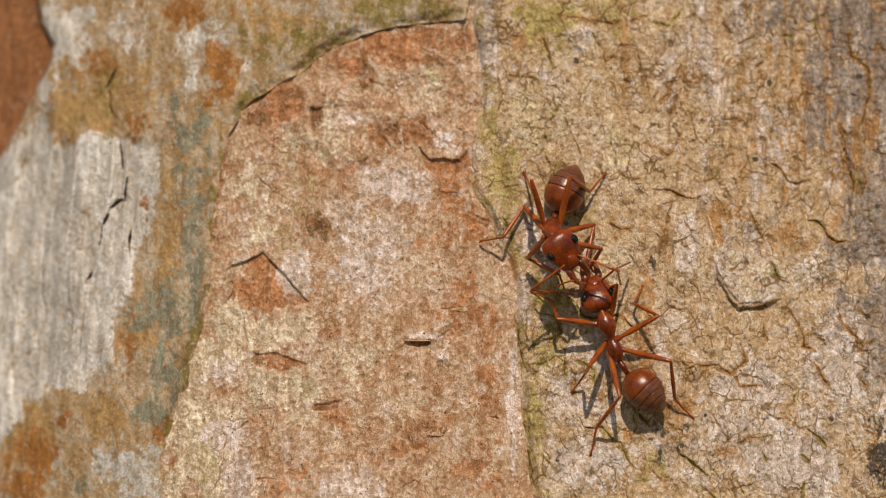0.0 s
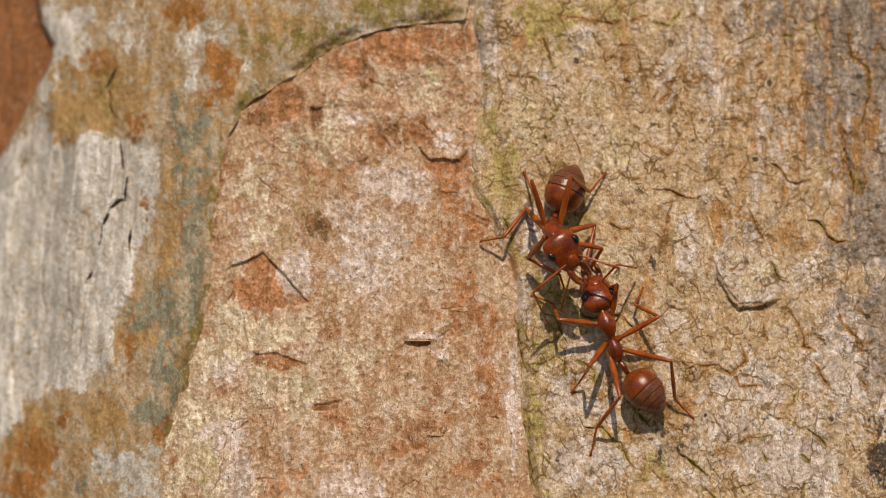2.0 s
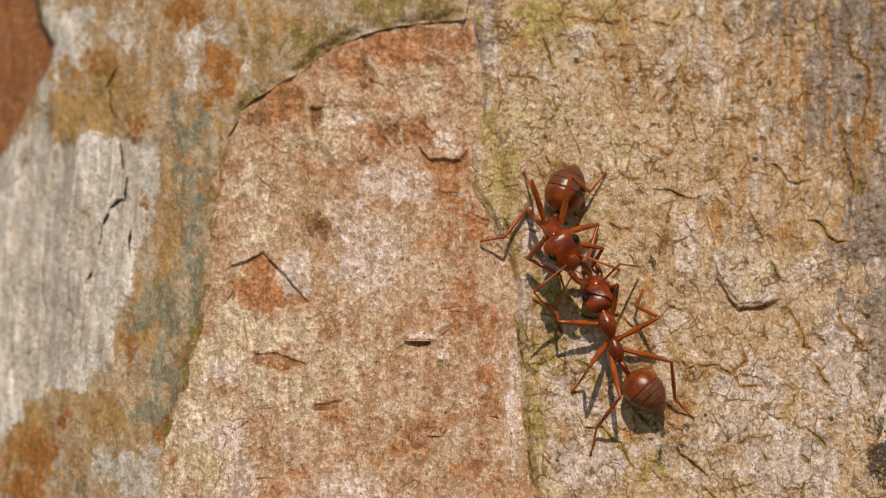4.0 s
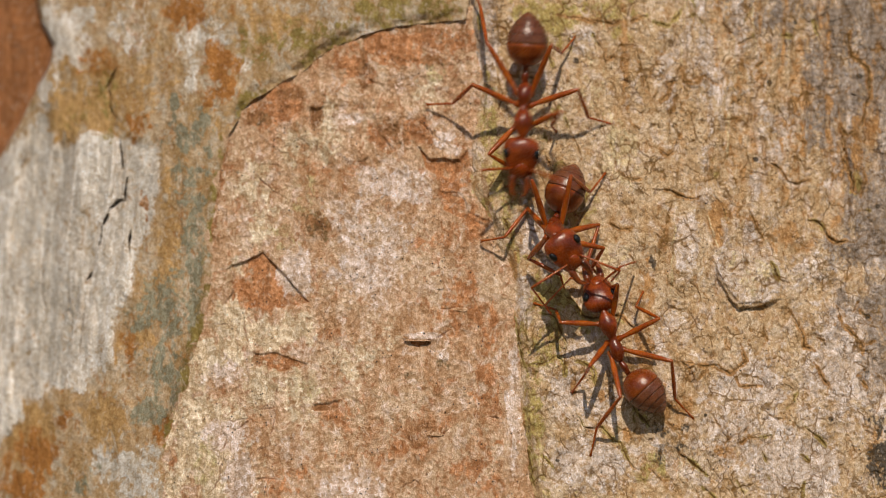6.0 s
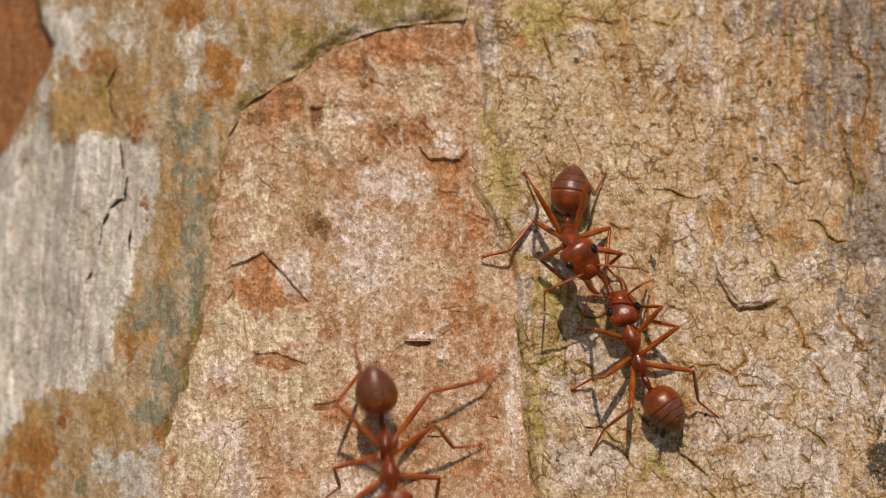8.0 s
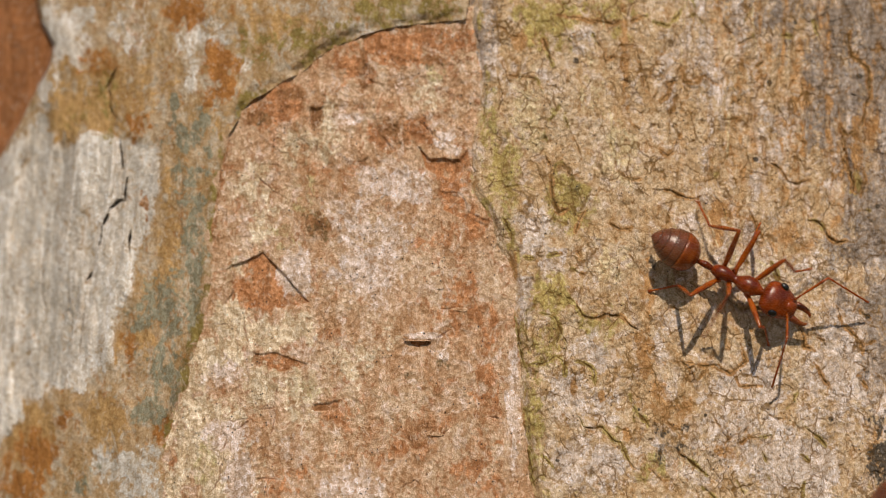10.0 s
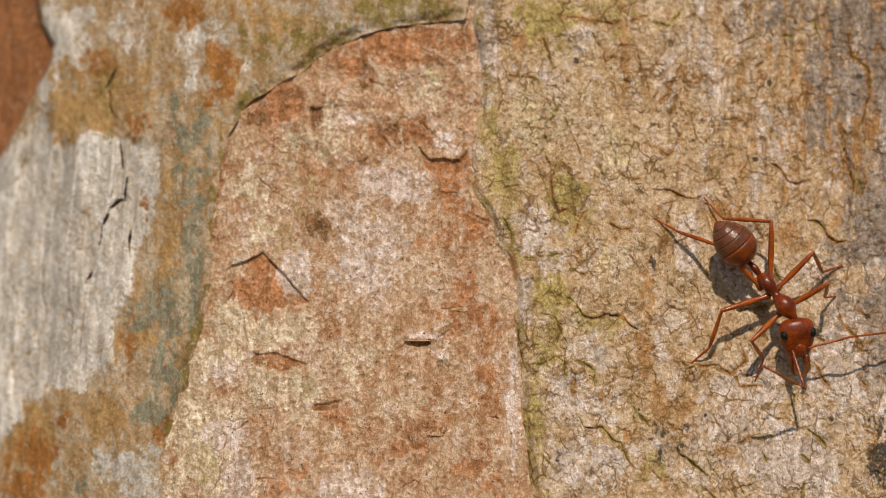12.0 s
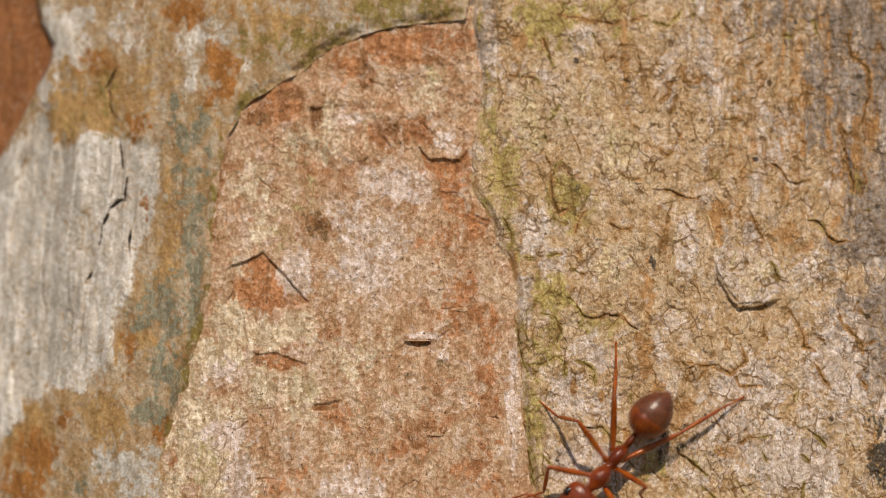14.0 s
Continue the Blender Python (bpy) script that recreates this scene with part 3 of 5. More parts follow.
    masks["grey"] = blots(u, v, [(1600, 80, 150, 240, 1.0), (1490, 10, 130, 110, 0.8), (1600, 360, 150, 200, 0.8), (1400, 20, 90, 90, 0.5), (1460, 150, 60, 140, 0.7), (1600, 560, 130, 160, 0.7), (1340, 30, 110, 70, 0.4), (860, 40, 30, 70, 0.6)], 0.5, 52)
    masks["ash"] = blots(u, v, [(1480, 290, 20, 90, 1.0), (1500, 640, 100, 140, 0.8), (1300, 760, 90, 90, 0.6), (1256, 120, 40, 90, 0.8), (1390, 220, 26, 60, 0.7), (1215, 400, 30, 30, 0.9), (945, 400, 40, 60, 0.9), (930, 540, 22, 60, 0.9), (862, 100, 16, 130, 1.0), (1080, 820, 44, 50, 1.0), (1480, 170, 40, 50, 0.8), (1340, 325, 14, 26, 0.8)], 0.6, 51)
    masks["ash"] = np.maximum(masks["ash"], blots(u, v, [(1060, 720, 40, 40, 0.5), (1020, 60, 40, 40, 0.6), (1345, 200, 20, 120, 0.5), (1440, 480, 50, 40, 0.5), (1200, 570, 40, 26, 0.5), (1420, 820, 110, 70, 0.9), (1000, 700, 60, 50, 0.7), (1060, 640, 50, 40, 0.6), (1010, 830, 50, 50, 0.8), (1320, 680, 80, 60, 0.7), (1540, 440, 30, 40, 0.8), (1180, 150, 20, 60, 0.6), (905, 160, 20, 50, 0.5)], 0.6, 54))
    masks["algae"] = blots(u, v, [(900, 290, 40, 90, 0.6), (985, 525, 40, 40, 0.9), (870, 220, 20, 60, 0.7), (945, 770, 26, 110, 0.6), (960, 30, 60, 50, 0.9), (1010, 350, 44, 50, 0.9), (1060, 570, 60, 40, 0.5), (1090, 30, 50, 40, 0.5), (960, 600, 40, 50, 0.5), (860, 370, 20, 30, 0.6), (1515, 320, 10, 26, 0.9), (1180, 830, 60, 40, 0.5)], 0.7, 53)
    masks["rust"] = blots(u, v, [(1106, 100, 10, 90, 0.9), (1145, 500, 14, 60, 0.8), (1345, 60, 6, 80, 0.7), (1265, 390, 20, 40, 1.0), (1516, 260, 12, 60, 0.8), (1138, 620, 16, 50, 0.8), (1170, 700, 20, 60, 0.6), (906, 478, 9, 26, 1.2), (922, 72, 14, 24, 0.9), (1180, 400, 30, 50, 0.6), (1110, 772, 8, 20, 0.9), (1415, 170, 30, 26, 0.7)], 0.6, 55, 26)
    masks["rust"] = np.maximum(masks["rust"], blots(u, v, [(1300, 380, 40, 30, 0.5), (1310, 180, 10, 120, 0.5), (1215, 740, 20, 60, 0.6), (1015, 690, 6, 20, 0.8), (1065, 700, 6, 12, 0.8), (1030, 462, 8, 14, 0.7), (1285, 800, 30, 16, 0.5), (1390, 420, 60, 40, 0.5), (1545, 210, 16, 60, 0.6), (1548, 800, 12, 40, 0.7)], 0.7, 56, 26))
    masks["rust"] = np.maximum(masks["rust"], 0.4 * smooth(-0.10, -0.30, furrow) * top_end)
    masks["ash"] = np.maximum(masks["ash"], 0.75 * smooth(0.06, 0.28, furrow) * top_end)
    halo = cuts_halo(u, v, np.maximum(k3, 0.4 * k1))
    tint = fbm(u, v, 90, 120, 3, 67) + 0.25 * smooth(1150, 1350, u)
    masks["rust"] = np.maximum(masks["rust"], 0.7 * halo * smooth(-0.05, 0.15, tint))
    masks["algae"] = np.maximum(masks["algae"], 0.75 * halo * smooth(0.10, -0.10, tint))
    masks["algae"] = np.maximum(masks["algae"], 0.5 * smooth(60, 14, d) * smooth(4, 12, d) * smooth(-0.2, 0.2, fbm(u, v, 20, 50, 3, 69)))
    masks["ash"] = np.maximum(masks["ash"], 0.6 * smooth(0.35, 0.6, e1) * smooth(0.45, 0.8, c1))
    masks["ash"] = np.maximum(masks["ash"], 0.6 * smooth(-2, 12, plate))
    veins = np.maximum(cuts(u, v, [(3.0, [(1196, 372), (1190, 470), (1184, 540)]), (2.6, [(1204, 60), (1206, 110)]), (2.4, [(1078, 190), (1086, 260), (1102, 320)]), (2.4, [(1292, 190), (1285, 290)]), (2.4, [(1216, -5), (1210, 50)])]), 0)
    veins = np.maximum(veins, cuts(u, v, [(2.2, [(1250, 380), (1272, 440)]), (2.4, [(912, 560), (906, 500)]), (2.0, [(1330, 0), (1338, 110)]), (2.0, [(1060, 0), (1070, 60)])]))
    h += 0.05 * veins
    masks["cream"] = np.maximum(blots(u, v, [(1100, 270, 40, 60, 0.5), (930, 210, 40, 70, 0.6), (1050, 140, 40, 60, 0.4), (1070, 460, 60, 50, 0.4), (1330, 480, 40, 40, 0.5)], 0.6, 57), 0.85 * veins)
    masks["mould"] = np.maximum(blots(u, v, [(1580, 800, 40, 70, 1.0), (1010, 340, 24, 40, 0.22), (1166, 764, 16, 14, 0.9), (1535, 560, 6, 9, 1.0), (1214, 757, 10, 9, 0.9), (1155, 466, 8, 16, 0.7), (1240, 742, 5, 5, 0.8), (1020, 108, 8, 6, 0.8), (1190, 800, 40, 26, 0.35), (1560, 745, 18, 12, 0.7)], 0.8, 59, 18),
                                blots(u, v, [(1362, 146, 5, 5, 1.2), (1337, 282, 5, 5, 1.2), (1408, 40, 4, 5, 1), (1521, 135, 6, 4, 1.2), (1470, 742, 5, 5, 1.2), (1248, 735, 4, 4, 1), (1552, 365, 6, 5, 1.2), (1132, 725, 4, 4, 1), (986, 815, 4, 4, 1)], 0.1, 60))
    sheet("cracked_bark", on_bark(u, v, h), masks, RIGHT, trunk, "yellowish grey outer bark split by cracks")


def cuts_halo(u, v, crack):
    """The stains that spread a little beyond the cracks."""
    wide = crack.copy()
    for _ in range(16):
        wide[1:-1, 1:-1] = np.maximum(crack[1:-1, 1:-1], 0.25 * (wide[:-2, 1:-1] + wide[2:, 1:-1] + wide[1:-1, :-2] + wide[1:-1, 2:]))
    return np.clip(2.0 * wide, 0, 1)


def stained_bark():
    n = 760
    edge = along(ARCH, n)
    edge += 7.0 * np.stack([fbm(edge[:, 0], edge[:, 1], 44, 44, 5, 71), fbm(edge[:, 0], edge[:, 1], 44, 44, 5, 72)], -1)
    far = np.stack([np.full(n, -130.0), np.linspace(-110, 1000, n)], -1)
    g = between(far, edge, n, 400)
    u, v = g[..., 0], g[..., 1]
    d = gap(u, v, [tuple(q) for q in edge[::9]] + [tuple(edge[-1])])
    h = 0.05 + 0.22 * fbm(u, v, 120, 260, 3, 73) + 0.18 * fbm(u, v, 34, 60, 5, 74) + 0.06 * fbm(u, v, 9, 12, 3, 75)
    pale_zone = inside(u + 16 * fbm(u, v, 30, 50, 3, 76), v + 14 * fbm(u, v, 30, 40, 3, 70), [(-200, 330), (20, 270), (70, 190), (110, 250), (190, 240), (280, 255), (288, 330), (262, 400), (250, 450), (215, 530), (190, 640), (150, 690), (90, 690), (40, 735), (0, 790), (-200, 900)])
    pale = smooth(-16, 14, pale_zone)
    ridge = fbm(u + 0.10 * v + 16 * fbm(u, v, 60, 130, 3, 90), v, 44, 330, 3, 77)
    h += pale * (1.0 * ridge + 0.10 * fbm(u + 0.12 * v, v, 16, 120, 4, 78))
    red_zone = inside(u, v, [(-200, -150), (62, -150), (66, 0), (76, 45), (96, 80), (90, 112), (60, 170), (30, 230), (0, 280), (-60, 330), (-200, 420)])
    red = smooth(-4, 6, red_zone)
    h += 0.25 * smooth(-30, 0, -np.abs(red_zone + 22)) - 0.9 * red
    fold = cuts(u, v, [(3.6, [(224, 316), (220, 350), (204, 362), (194, 368), (184, 402), (176, 434)]), (2.2, [(222, 354), (206, 360)]), (2.4, [(232, 408), (230, 450)]), (2.2, [(163, 485), (152, 498)]), (2.0, [(212, 240), (216, 300)])])
    fold = np.maximum(fold, 0.5 * cuts(u, v, [(2.6, [(205, 120), (190, 160), (205, 215)]), (2.2, [(120, 520), (130, 600)]), (2.0, [(75, 480), (80, 560)]), (2.0, [(150, 520), (140, 640)])]))
    h -= 0.45 * fold
    low = smooth(200, 330, v) * smooth(26, 0, d)
    h = h * (1 - low) + low * (-0.30 + 0.16 * fbm(u, v, 20, 30, 4, 79))
    lip = smooth(26, 3, d) * (1 - smooth(200, 260, v))
    h = h * (1 - lip) + lip * (-0.15 + 0.30 * fbm(u, v, 26, 26, 3, 88))
    h[:, -1] = -0.8 + 0.32 * smooth(200, 260, v[:, -1])
    u[:, -1] += 7 * smooth(200, 260, v[:, -1])
    masks = {"pale": np.maximum(pale * (0.8 + 0.4 * fbm(u, v, 20, 60, 3, 80)), blots(u, v, [(115, 60, 44, 70, 1.0), (85, 150, 24, 50, 0.9), (340, 70, 30, 50, 0.6), (230, 60, 40, 60, 0.5), (340, 150, 16, 16, 1.0), (600, 60, 60, 30, 0.6), (700, 20, 90, 20, 0.6), (430, 115, 18, 20, 0.7), (290, 150, 26, 40, 0.5), (260, 110, 30, 30, 0.4), (500, 70, 20, 20, 0.4)], 0.6, 81)),
             "ash": np.maximum(0.7 * pale * smooth(0.0, -0.25, ridge), 0.9 * blots(u, v, [(225, 825, 60, 44, 1.1), (20, 400, 40, 100, 0.7), (250, 860, 50, 40, 0.9), (170, 320, 40, 60, 0.5), (600, 30, 110, 40, 0.5), (380, 60, 30, 30, 0.6), (230, 640, 40, 60, 0.4), (150, 20, 26, 26, 0.8), (300, 560, 30, 60, 0.4)], 0.7, 82)),
             "ochre": blots(u, v, [(140, 190, 70, 70, 1.1), (190, 150, 50, 50, 0.9), (120, 250, 40, 30, 0.7), (270, 140, 60, 70, 0.5), (480, 40, 90, 60, 0.7), (300, 480, 40, 110, 0.8), (60, 760, 80, 60, 0.9), (180, 740, 60, 50, 0.7), (370, 210, 50, 60, 0.6), (230, 600, 50, 80, 0.6), (560, 60, 70, 40, 0.5), (300, 320, 30, 60, 0.8), (620, 20, 60, 26, 0.4)], 0.7, 85),
             "rust": 1.05 * blots(u, v, [(320, 18, 60, 22, 1.0), (390, 110, 34, 40, 0.9), (395, 165, 44, 26, 0.7), (330, 40, 30, 30, 0.6), (60, 800, 60, 40, 0.9), (110, 740, 30, 30, 0.9), (40, 860, 60, 40, 0.9), (240, 225, 26, 30, 0.8), (320, 350, 20, 50, 0.7), (290, 760, 36, 30, 0.9), (230, 620, 20, 50, 0.6), (170, 110, 40, 26, 0.6), (240, 50, 30, 60, 0.4)], 0.8, 83),
             "algae": 1.0 * blots(u, v, [(300, 540, 40, 60, 0.7), (345, 440, 26, 80, 0.7), (350, 240, 50, 44, 0.8), (280, 650, 40, 60, 0.7), (340, 330, 30, 50, 0.6), (310, 180, 10, 14, 1.0), (275, 730, 36, 26, 0.7), (320, 690, 20, 50, 0.7), (250, 560, 30, 30, 0.5), (345, 540, 14, 90, 0.8), (440, 190, 30, 26, 0.6), (150, 860, 40, 30, 0.5)], 0.9, 84, 22),
             "moss": np.maximum(0.7 * smooth(26, 4, d) * smooth(100, 180, v) * smooth(-0.25, 0.25, fbm(u, v, 26, 50, 3, 85)), blots(u, v, [(700, 15, 120, 40, 0.6), (440, 190, 30, 30, 0.8), (550, 70, 80, 50, 0.75), (180, 165, 30, 60, 0.4), (470, 90, 60, 60, 0.4), (130, 215, 40, 30, 0.3), (300, 100, 30, 40, 0.3), (190, 240, 20, 20, 0.5)], 0.7, 86)),
             "pink": 0.7 * smooth(22, 0, d) * smooth(200, 260, v) * smooth(-0.1, 0.2, fbm(u, v, 18, 26, 4, 89)), "crack": 0.8 * fold, "red": red, "white": 0.9 * pale * smooth(0.0, 0.22, ridge)}
    sheet("stained_bark", on_bark(u, v, h), masks, LEFT, trunk, "blotched outer bark with pale ridges and rust stains")


def trunk_core():
    """The rest of the trunk, a bare column behind the peeling sheets."""
    bm = bmesh.new()
    seg, loops = 96, []
    for z in np.linspace(-1.2, 1.6, 40):
        r = TRUNK_R - 0.0022 + (0.0 if abs(z) < 0.06 else 0.004 * max(0, -z) - 0.003 * max(0, z))
        loops.append([bm.verts.new((TRUNK_X + r * math.sin(a), TRUNK_R - r * math.cos(a) + LEAN * z + max(0.0, math.cos(a)) * min(max(r * math.sin(a) + TRUNK_X, -0.045) + 0.010, 0) ** 2 / 0.055, z)) for a in (2 * math.pi * k / seg for k in range(seg))])
    for a, b in zip(loops, loops[1:]):
        for k in range(seg):
            bm.faces.new((a[k], a[(k + 1) % seg], b[(k + 1) % seg], b[k]))
    bm.faces.new(loops[0][::-1])
    bm.faces.new(loops[-1])
    part("trunk_core", bm, LEFT, trunk)


inner_bark()
cracked_bark()
stained_bark()
trunk_core()


def flake(outline, material, label, thick=0.10, tilt=0.3, base=0.1, bend=0.0):
    """A thin plate of bark over its outline, lifted towards its lower edge."""
    ring = along(outline + outline[:1], 60)[:-1]
    ring = ring + 1.6 * np.stack([fbm(ring[:, 0], ring[:, 1], 9, 9, 3, 91), fbm(ring[:, 0], ring[:, 1], 9, 9, 3, 93)], -1)
    mid = ring.mean(0)
    top, low = ring[:, 1].min(), ring[:, 1].max()
    bm = bmesh.new()
    shells = []
    for side in (1, 0):
        grid = []
        for f in (1.0, 0.97, 0.8, 0.55, 0.3):
            w = mid + (ring - mid) * f
            t = (w[:, 1] - top) / (low - top)
            flank = smooth(1.0, 0.6, np.abs(w[:, 0] - mid[0]) / np.abs(ring[:, 0] - mid[0]).max())
            h = base + tilt * t ** 2 * flank - 0.08 * (1 - flank) + 0.05 * fbm(w[:, 0], w[:, 1], 22, 22, 3, 95) + bend * ((w[:, 0] - mid[0]) / 40) ** 2 + (thick if side else 0.0) * (0.8 if f == 1.0 else 1.0)
            grid.append([bm.verts.new(q) for q in on_bark(w[:, 0], w[:, 1], h)])
        t = (mid[1] - top) / (low - top)
        tip = bm.verts.new(on_bark(mid[0], mid[1], base + tilt * t ** 2 + (thick if side else 0.0)))
        for a, b in zip(grid, grid[1:]):
            for k in range(len(a)):
                bm.faces.new((a[k], a[(k + 1) % len(a)], b[(k + 1) % len(a)], b[k]))
        for k in range(len(grid[-1])):
            bm.faces.new((grid[-1][k], grid[-1][(k + 1) % len(grid[-1])], tip))
        shells.append(grid[0])
    for k in range(len(shells[0])):
        j = (k + 1) % len(shells[0])
        bm.faces.new((shells[0][k], shells[1][k], shells[1][j], shells[0][j]))
    bmesh.ops.recalc_face_normals(bm, faces=bm.faces)
    return part("bark_flake", bm, material, trunk, label)


flake([(714, 604), (728, 597), (752, 597), (768, 605), (752, 604), (735, 604)], INNER, "small curled bark lip", 0.04, 0.14, -0.20)
flake([(742, 258), (756, 230), (785, 218), (818, 232), (827, 262), (812, 282), (797, 280), (765, 280)], INNER, "peeling pink bark flake", 0.04, 0.06, -0.34)

for fu, fv, fw, fh, tone in ((768, 768, 24, 4, "curled brown bark shred"), (815, 548, 20, 4, "thin orange bark shred"), (872, 424, 9, 14, "rust brown bark sliver"), (776, 508, 12, 5, "pale pink bark shred")):
    flake([(fu - fw, fv - 0.2 * fh), (fu - 0.4 * fw, fv - fh), (fu + 0.5 * fw, fv - 0.7 * fh), (fu + fw, fv + 0.3 * fh), (fu + 0.3 * fw, fv + fh), (fu - 0.5 * fw, fv + 0.6 * fh)], INNER, tone, 0.04, 0.05, -0.36)

# ---- ground ----
gm = Nodes("dry_earth")
GROUND = gm.done(gm.mix(gm.span(gm.noise(0.004, 6), 0.35, 0.65), (0.10, 0.08, 0.05), (0.14, 0.13, 0.06)), 0.95, 0.2)
bm = bmesh.new()
bmesh.ops.create_circle(bm, cap_ends=True, radius=2000, segments=64)
bmesh.ops.translate(bm, verts=bm.verts, vec=(0, 0, -1.2))
tagged(part("ground", bm, GROUND, None, "bare earth around the tree", True), category="ground", kind="structure")

# ---- ants (millimetres in their own space: x ahead, y to the left, z off the bark) ----
SIDES = (1, -1)
HIPS = {"front": (0.75, 0.34, -0.36), "middle": (-0.35, 0.32, -0.30), "hind": (-0.95, 0.34, -0.30)}
BONES = {"front": (2.4, 1.9, 1.4), "middle": (2.7, 2.2, 1.5), "hind": (3.1, 2.8, 1.7)}
SCAPE, WHIP = 2.2, 3.3
LEGS = [(name, side) for name in HIPS for side in SIDES]


def ant_meshes():
    m = {}
    m["thorax"] = rings([(-1.52, .12, .12, -.12), (-1.46, .21, .22, -.10), (-1.3, .31, .32, -.03), (-1.05, .37, .38, .04), (-0.75, .38, .38, .06), (-0.5, .32, .33, .03), (-0.32, .24, .25, -.04), (-0.18, .21, .22, -.06),
                         (-0.02, .25, .26, -.04), (0.15, .35, .36, .02), (0.4, .46, .45, .07), (0.65, .51, .48, .08), (0.9, .47, .44, .06), (1.12, .36, .36, .02), (1.3, .24, .27, -.02), (1.42, .17, .20, -.04), (1.54, .16, .17, -.05)], 24)
    m["petiole"] = rings([(0.05, .12, .12, 0), (-0.1, .16, .16, 0), (-0.35, .19, .26, .08), (-0.5, .18, .24, .08), (-0.7, .14, .15, 0), (-0.95, .14, .13, -.03)], 14)
    m["head"] = rings([(-0.06, .22, .18, 0), (-0.02, .48, .30, .02), (0.05, .70, .40, .04), (0.18, .85, .48, .06), (0.45, .94, .54, .06), (0.85, .94, .54, .04), (1.2, .87, .49, .0), (1.5, .76, .41, -.03),
                       (1.75, .65, .33, -.06), (1.92, .56, .24, -.09), (2.0, .44, .12, -.1)], 26)
    m["eye"] = rings([(-.25, .02, .02, 0), (-.23, .09, .06, 0), (-.15, .17, .12, 0), (0, .21, .15, 0), (.15, .17, .12, 0), (.23, .09, .06, 0), (.25, .02, .02, 0)], 14)
    m["clypeus"] = rings([(1.30, .10, .06, .40), (1.36, .26, .12, .36), (1.6, .34, .14, .28), (1.85, .36, .14, .17), (1.98, .34, .12, .06), (2.05, .26, .06, -.02)], 14)
    m["mandible"] = tube([(-.05, 0, 0), (.2, .05, 0), (.5, .07, -.02), (.8, .04, -.04), (1.0, -.06, -.06), (1.1, -.2, -.08)], [.19, .20, .17, .13, .09, .02], 10)
    swollen = [(.0, .12, .12, 0), (-.08, .42, .38, .02), (-.25, .72, .66, .05), (-.6, 1.0, .92, .08), (-1.0, 1.11, 1.01, .1), (-1.4, 1.12, 1.02, .1), (-1.8, 1.04, .96, .08), (-2.2, .85, .79, .04), (-2.55, .60, .55, .0), (-2.8, .34, .30, -.04), (-2.98, .08, .07, -.08)]
    m["gaster"] = rings([(x, .965 * ry, .965 * rz, zc) for x, ry, rz, zc in swollen], 26)
    xs = [-q[0] for q in swollen]
    for k, (a, b) in enumerate([(-.02, -1.30), (-1.33, -1.82), (-1.85, -2.26), (-2.29, -2.62), (-2.65, -2.99)]):
        rows = []
        for t in (0, .04, .1, .2, .32, .45, .6, .75, .88, .97, 1.0):
            x = a + (b - a) * t
            proud = -.03 if t in (0, 1.0) else .004 + .022 * t
            ry, rz, zc = [float(np.interp(-x, xs, [q[j] for q in swollen])) for j in (1, 2, 3)]
            rows.append((x, max(ry + proud, .02), max(rz + proud, .02), zc))
        m["tergite%d" % k] = rings(rows, 26)
    for key in ["gaster"] + ["tergite%d" % k for k in range(5)]:
        bmesh.ops.scale(m[key], verts=m[key].verts, vec=(0.94, 0.94, 0.94))
    for name, (fem, tib, tar) in BONES.items():
        m["leg_" + name] = tube([(-.12, 0, -.05), (0, 0, 0), (.18, 0, .02), (.3, 0, 0), (fem * .4, 0, .05), (fem * .8, 0, .03), (fem, 0, 0), (fem + .06, 0, -.03)], [.16, .20, .16, .115, .17, .135, .095, .06])
        m["tibia_" + name] = tube([(-.05, 0, .02), (.03, 0, 0), (.25, 0, -.01), (tib * .5, 0, .02), (tib * .9, 0, 0), (tib, 0, 0)], [.06, .085, .085, .115, .095, .07])
        bm = tube([(-.02, 0, 0), (.1, 0, .01), (tar * .48, 0, 0), (tar * .5, 0, 0), (tar * .66, 0, 0), (tar * .68, 0, 0), (tar * .8, 0, 0), (tar * .82, 0, 0), (tar * .97, 0, 0), (tar, 0, -.02)],
                  [.06, .065, .06, .045, .058, .043, .056, .045, .09, .06], 8)
        for s in SIDES:
            tube([(tar * .95, 0, 0), (tar + .06, .08 * s, 0), (tar + .12, .11 * s, -.05)], [.04, .03, .01], 6, bm)
        m["tarsus_" + name] = bm
    m["antenna"] = tube([(0, 0, 0), (.1, 0, 0), (.5, 0, .03), (SCAPE * .8, 0, .02), (SCAPE, 0, 0)], [.05, .05, .055, .075, .06], 8)
    pts, rad = [], []
    for k in range(11):
        x = WHIP * k / 11
        pts += [(x + .02, 0, 0), (x + WHIP / 11 * .85, 0, 0), (x + WHIP / 11 * .97, 0, 0)]
        rad += [.048 + .001 * k, .056 + .001 * k, .042 + .001 * k]
    m["flagellum"] = tube(pts + [(WHIP, 0, 0)], rad + [.015], 8)
    paint = {"gaster": MEMBRANE, "tergite0": ABDOMEN, "eye": EYE, "mandible": JAW}
    done = {}
    for key, bm in m.items():
        me = bpy.data.meshes.new(key)
        bm.to_mesh(me)
        bm.free()
        limb = key.split("_")[0] in ("leg", "tibia", "tarsus", "antenna", "flagellum")
        me.materials.append(paint.get(key, BANDS if key.startswith("tergite") else LIMB if limb else SHELL))
        me.polygons.foreach_set("use_smooth", [True] * len(me.polygons))
        done[key] = me
    return done


ANT_MESHES = ant_meshes()


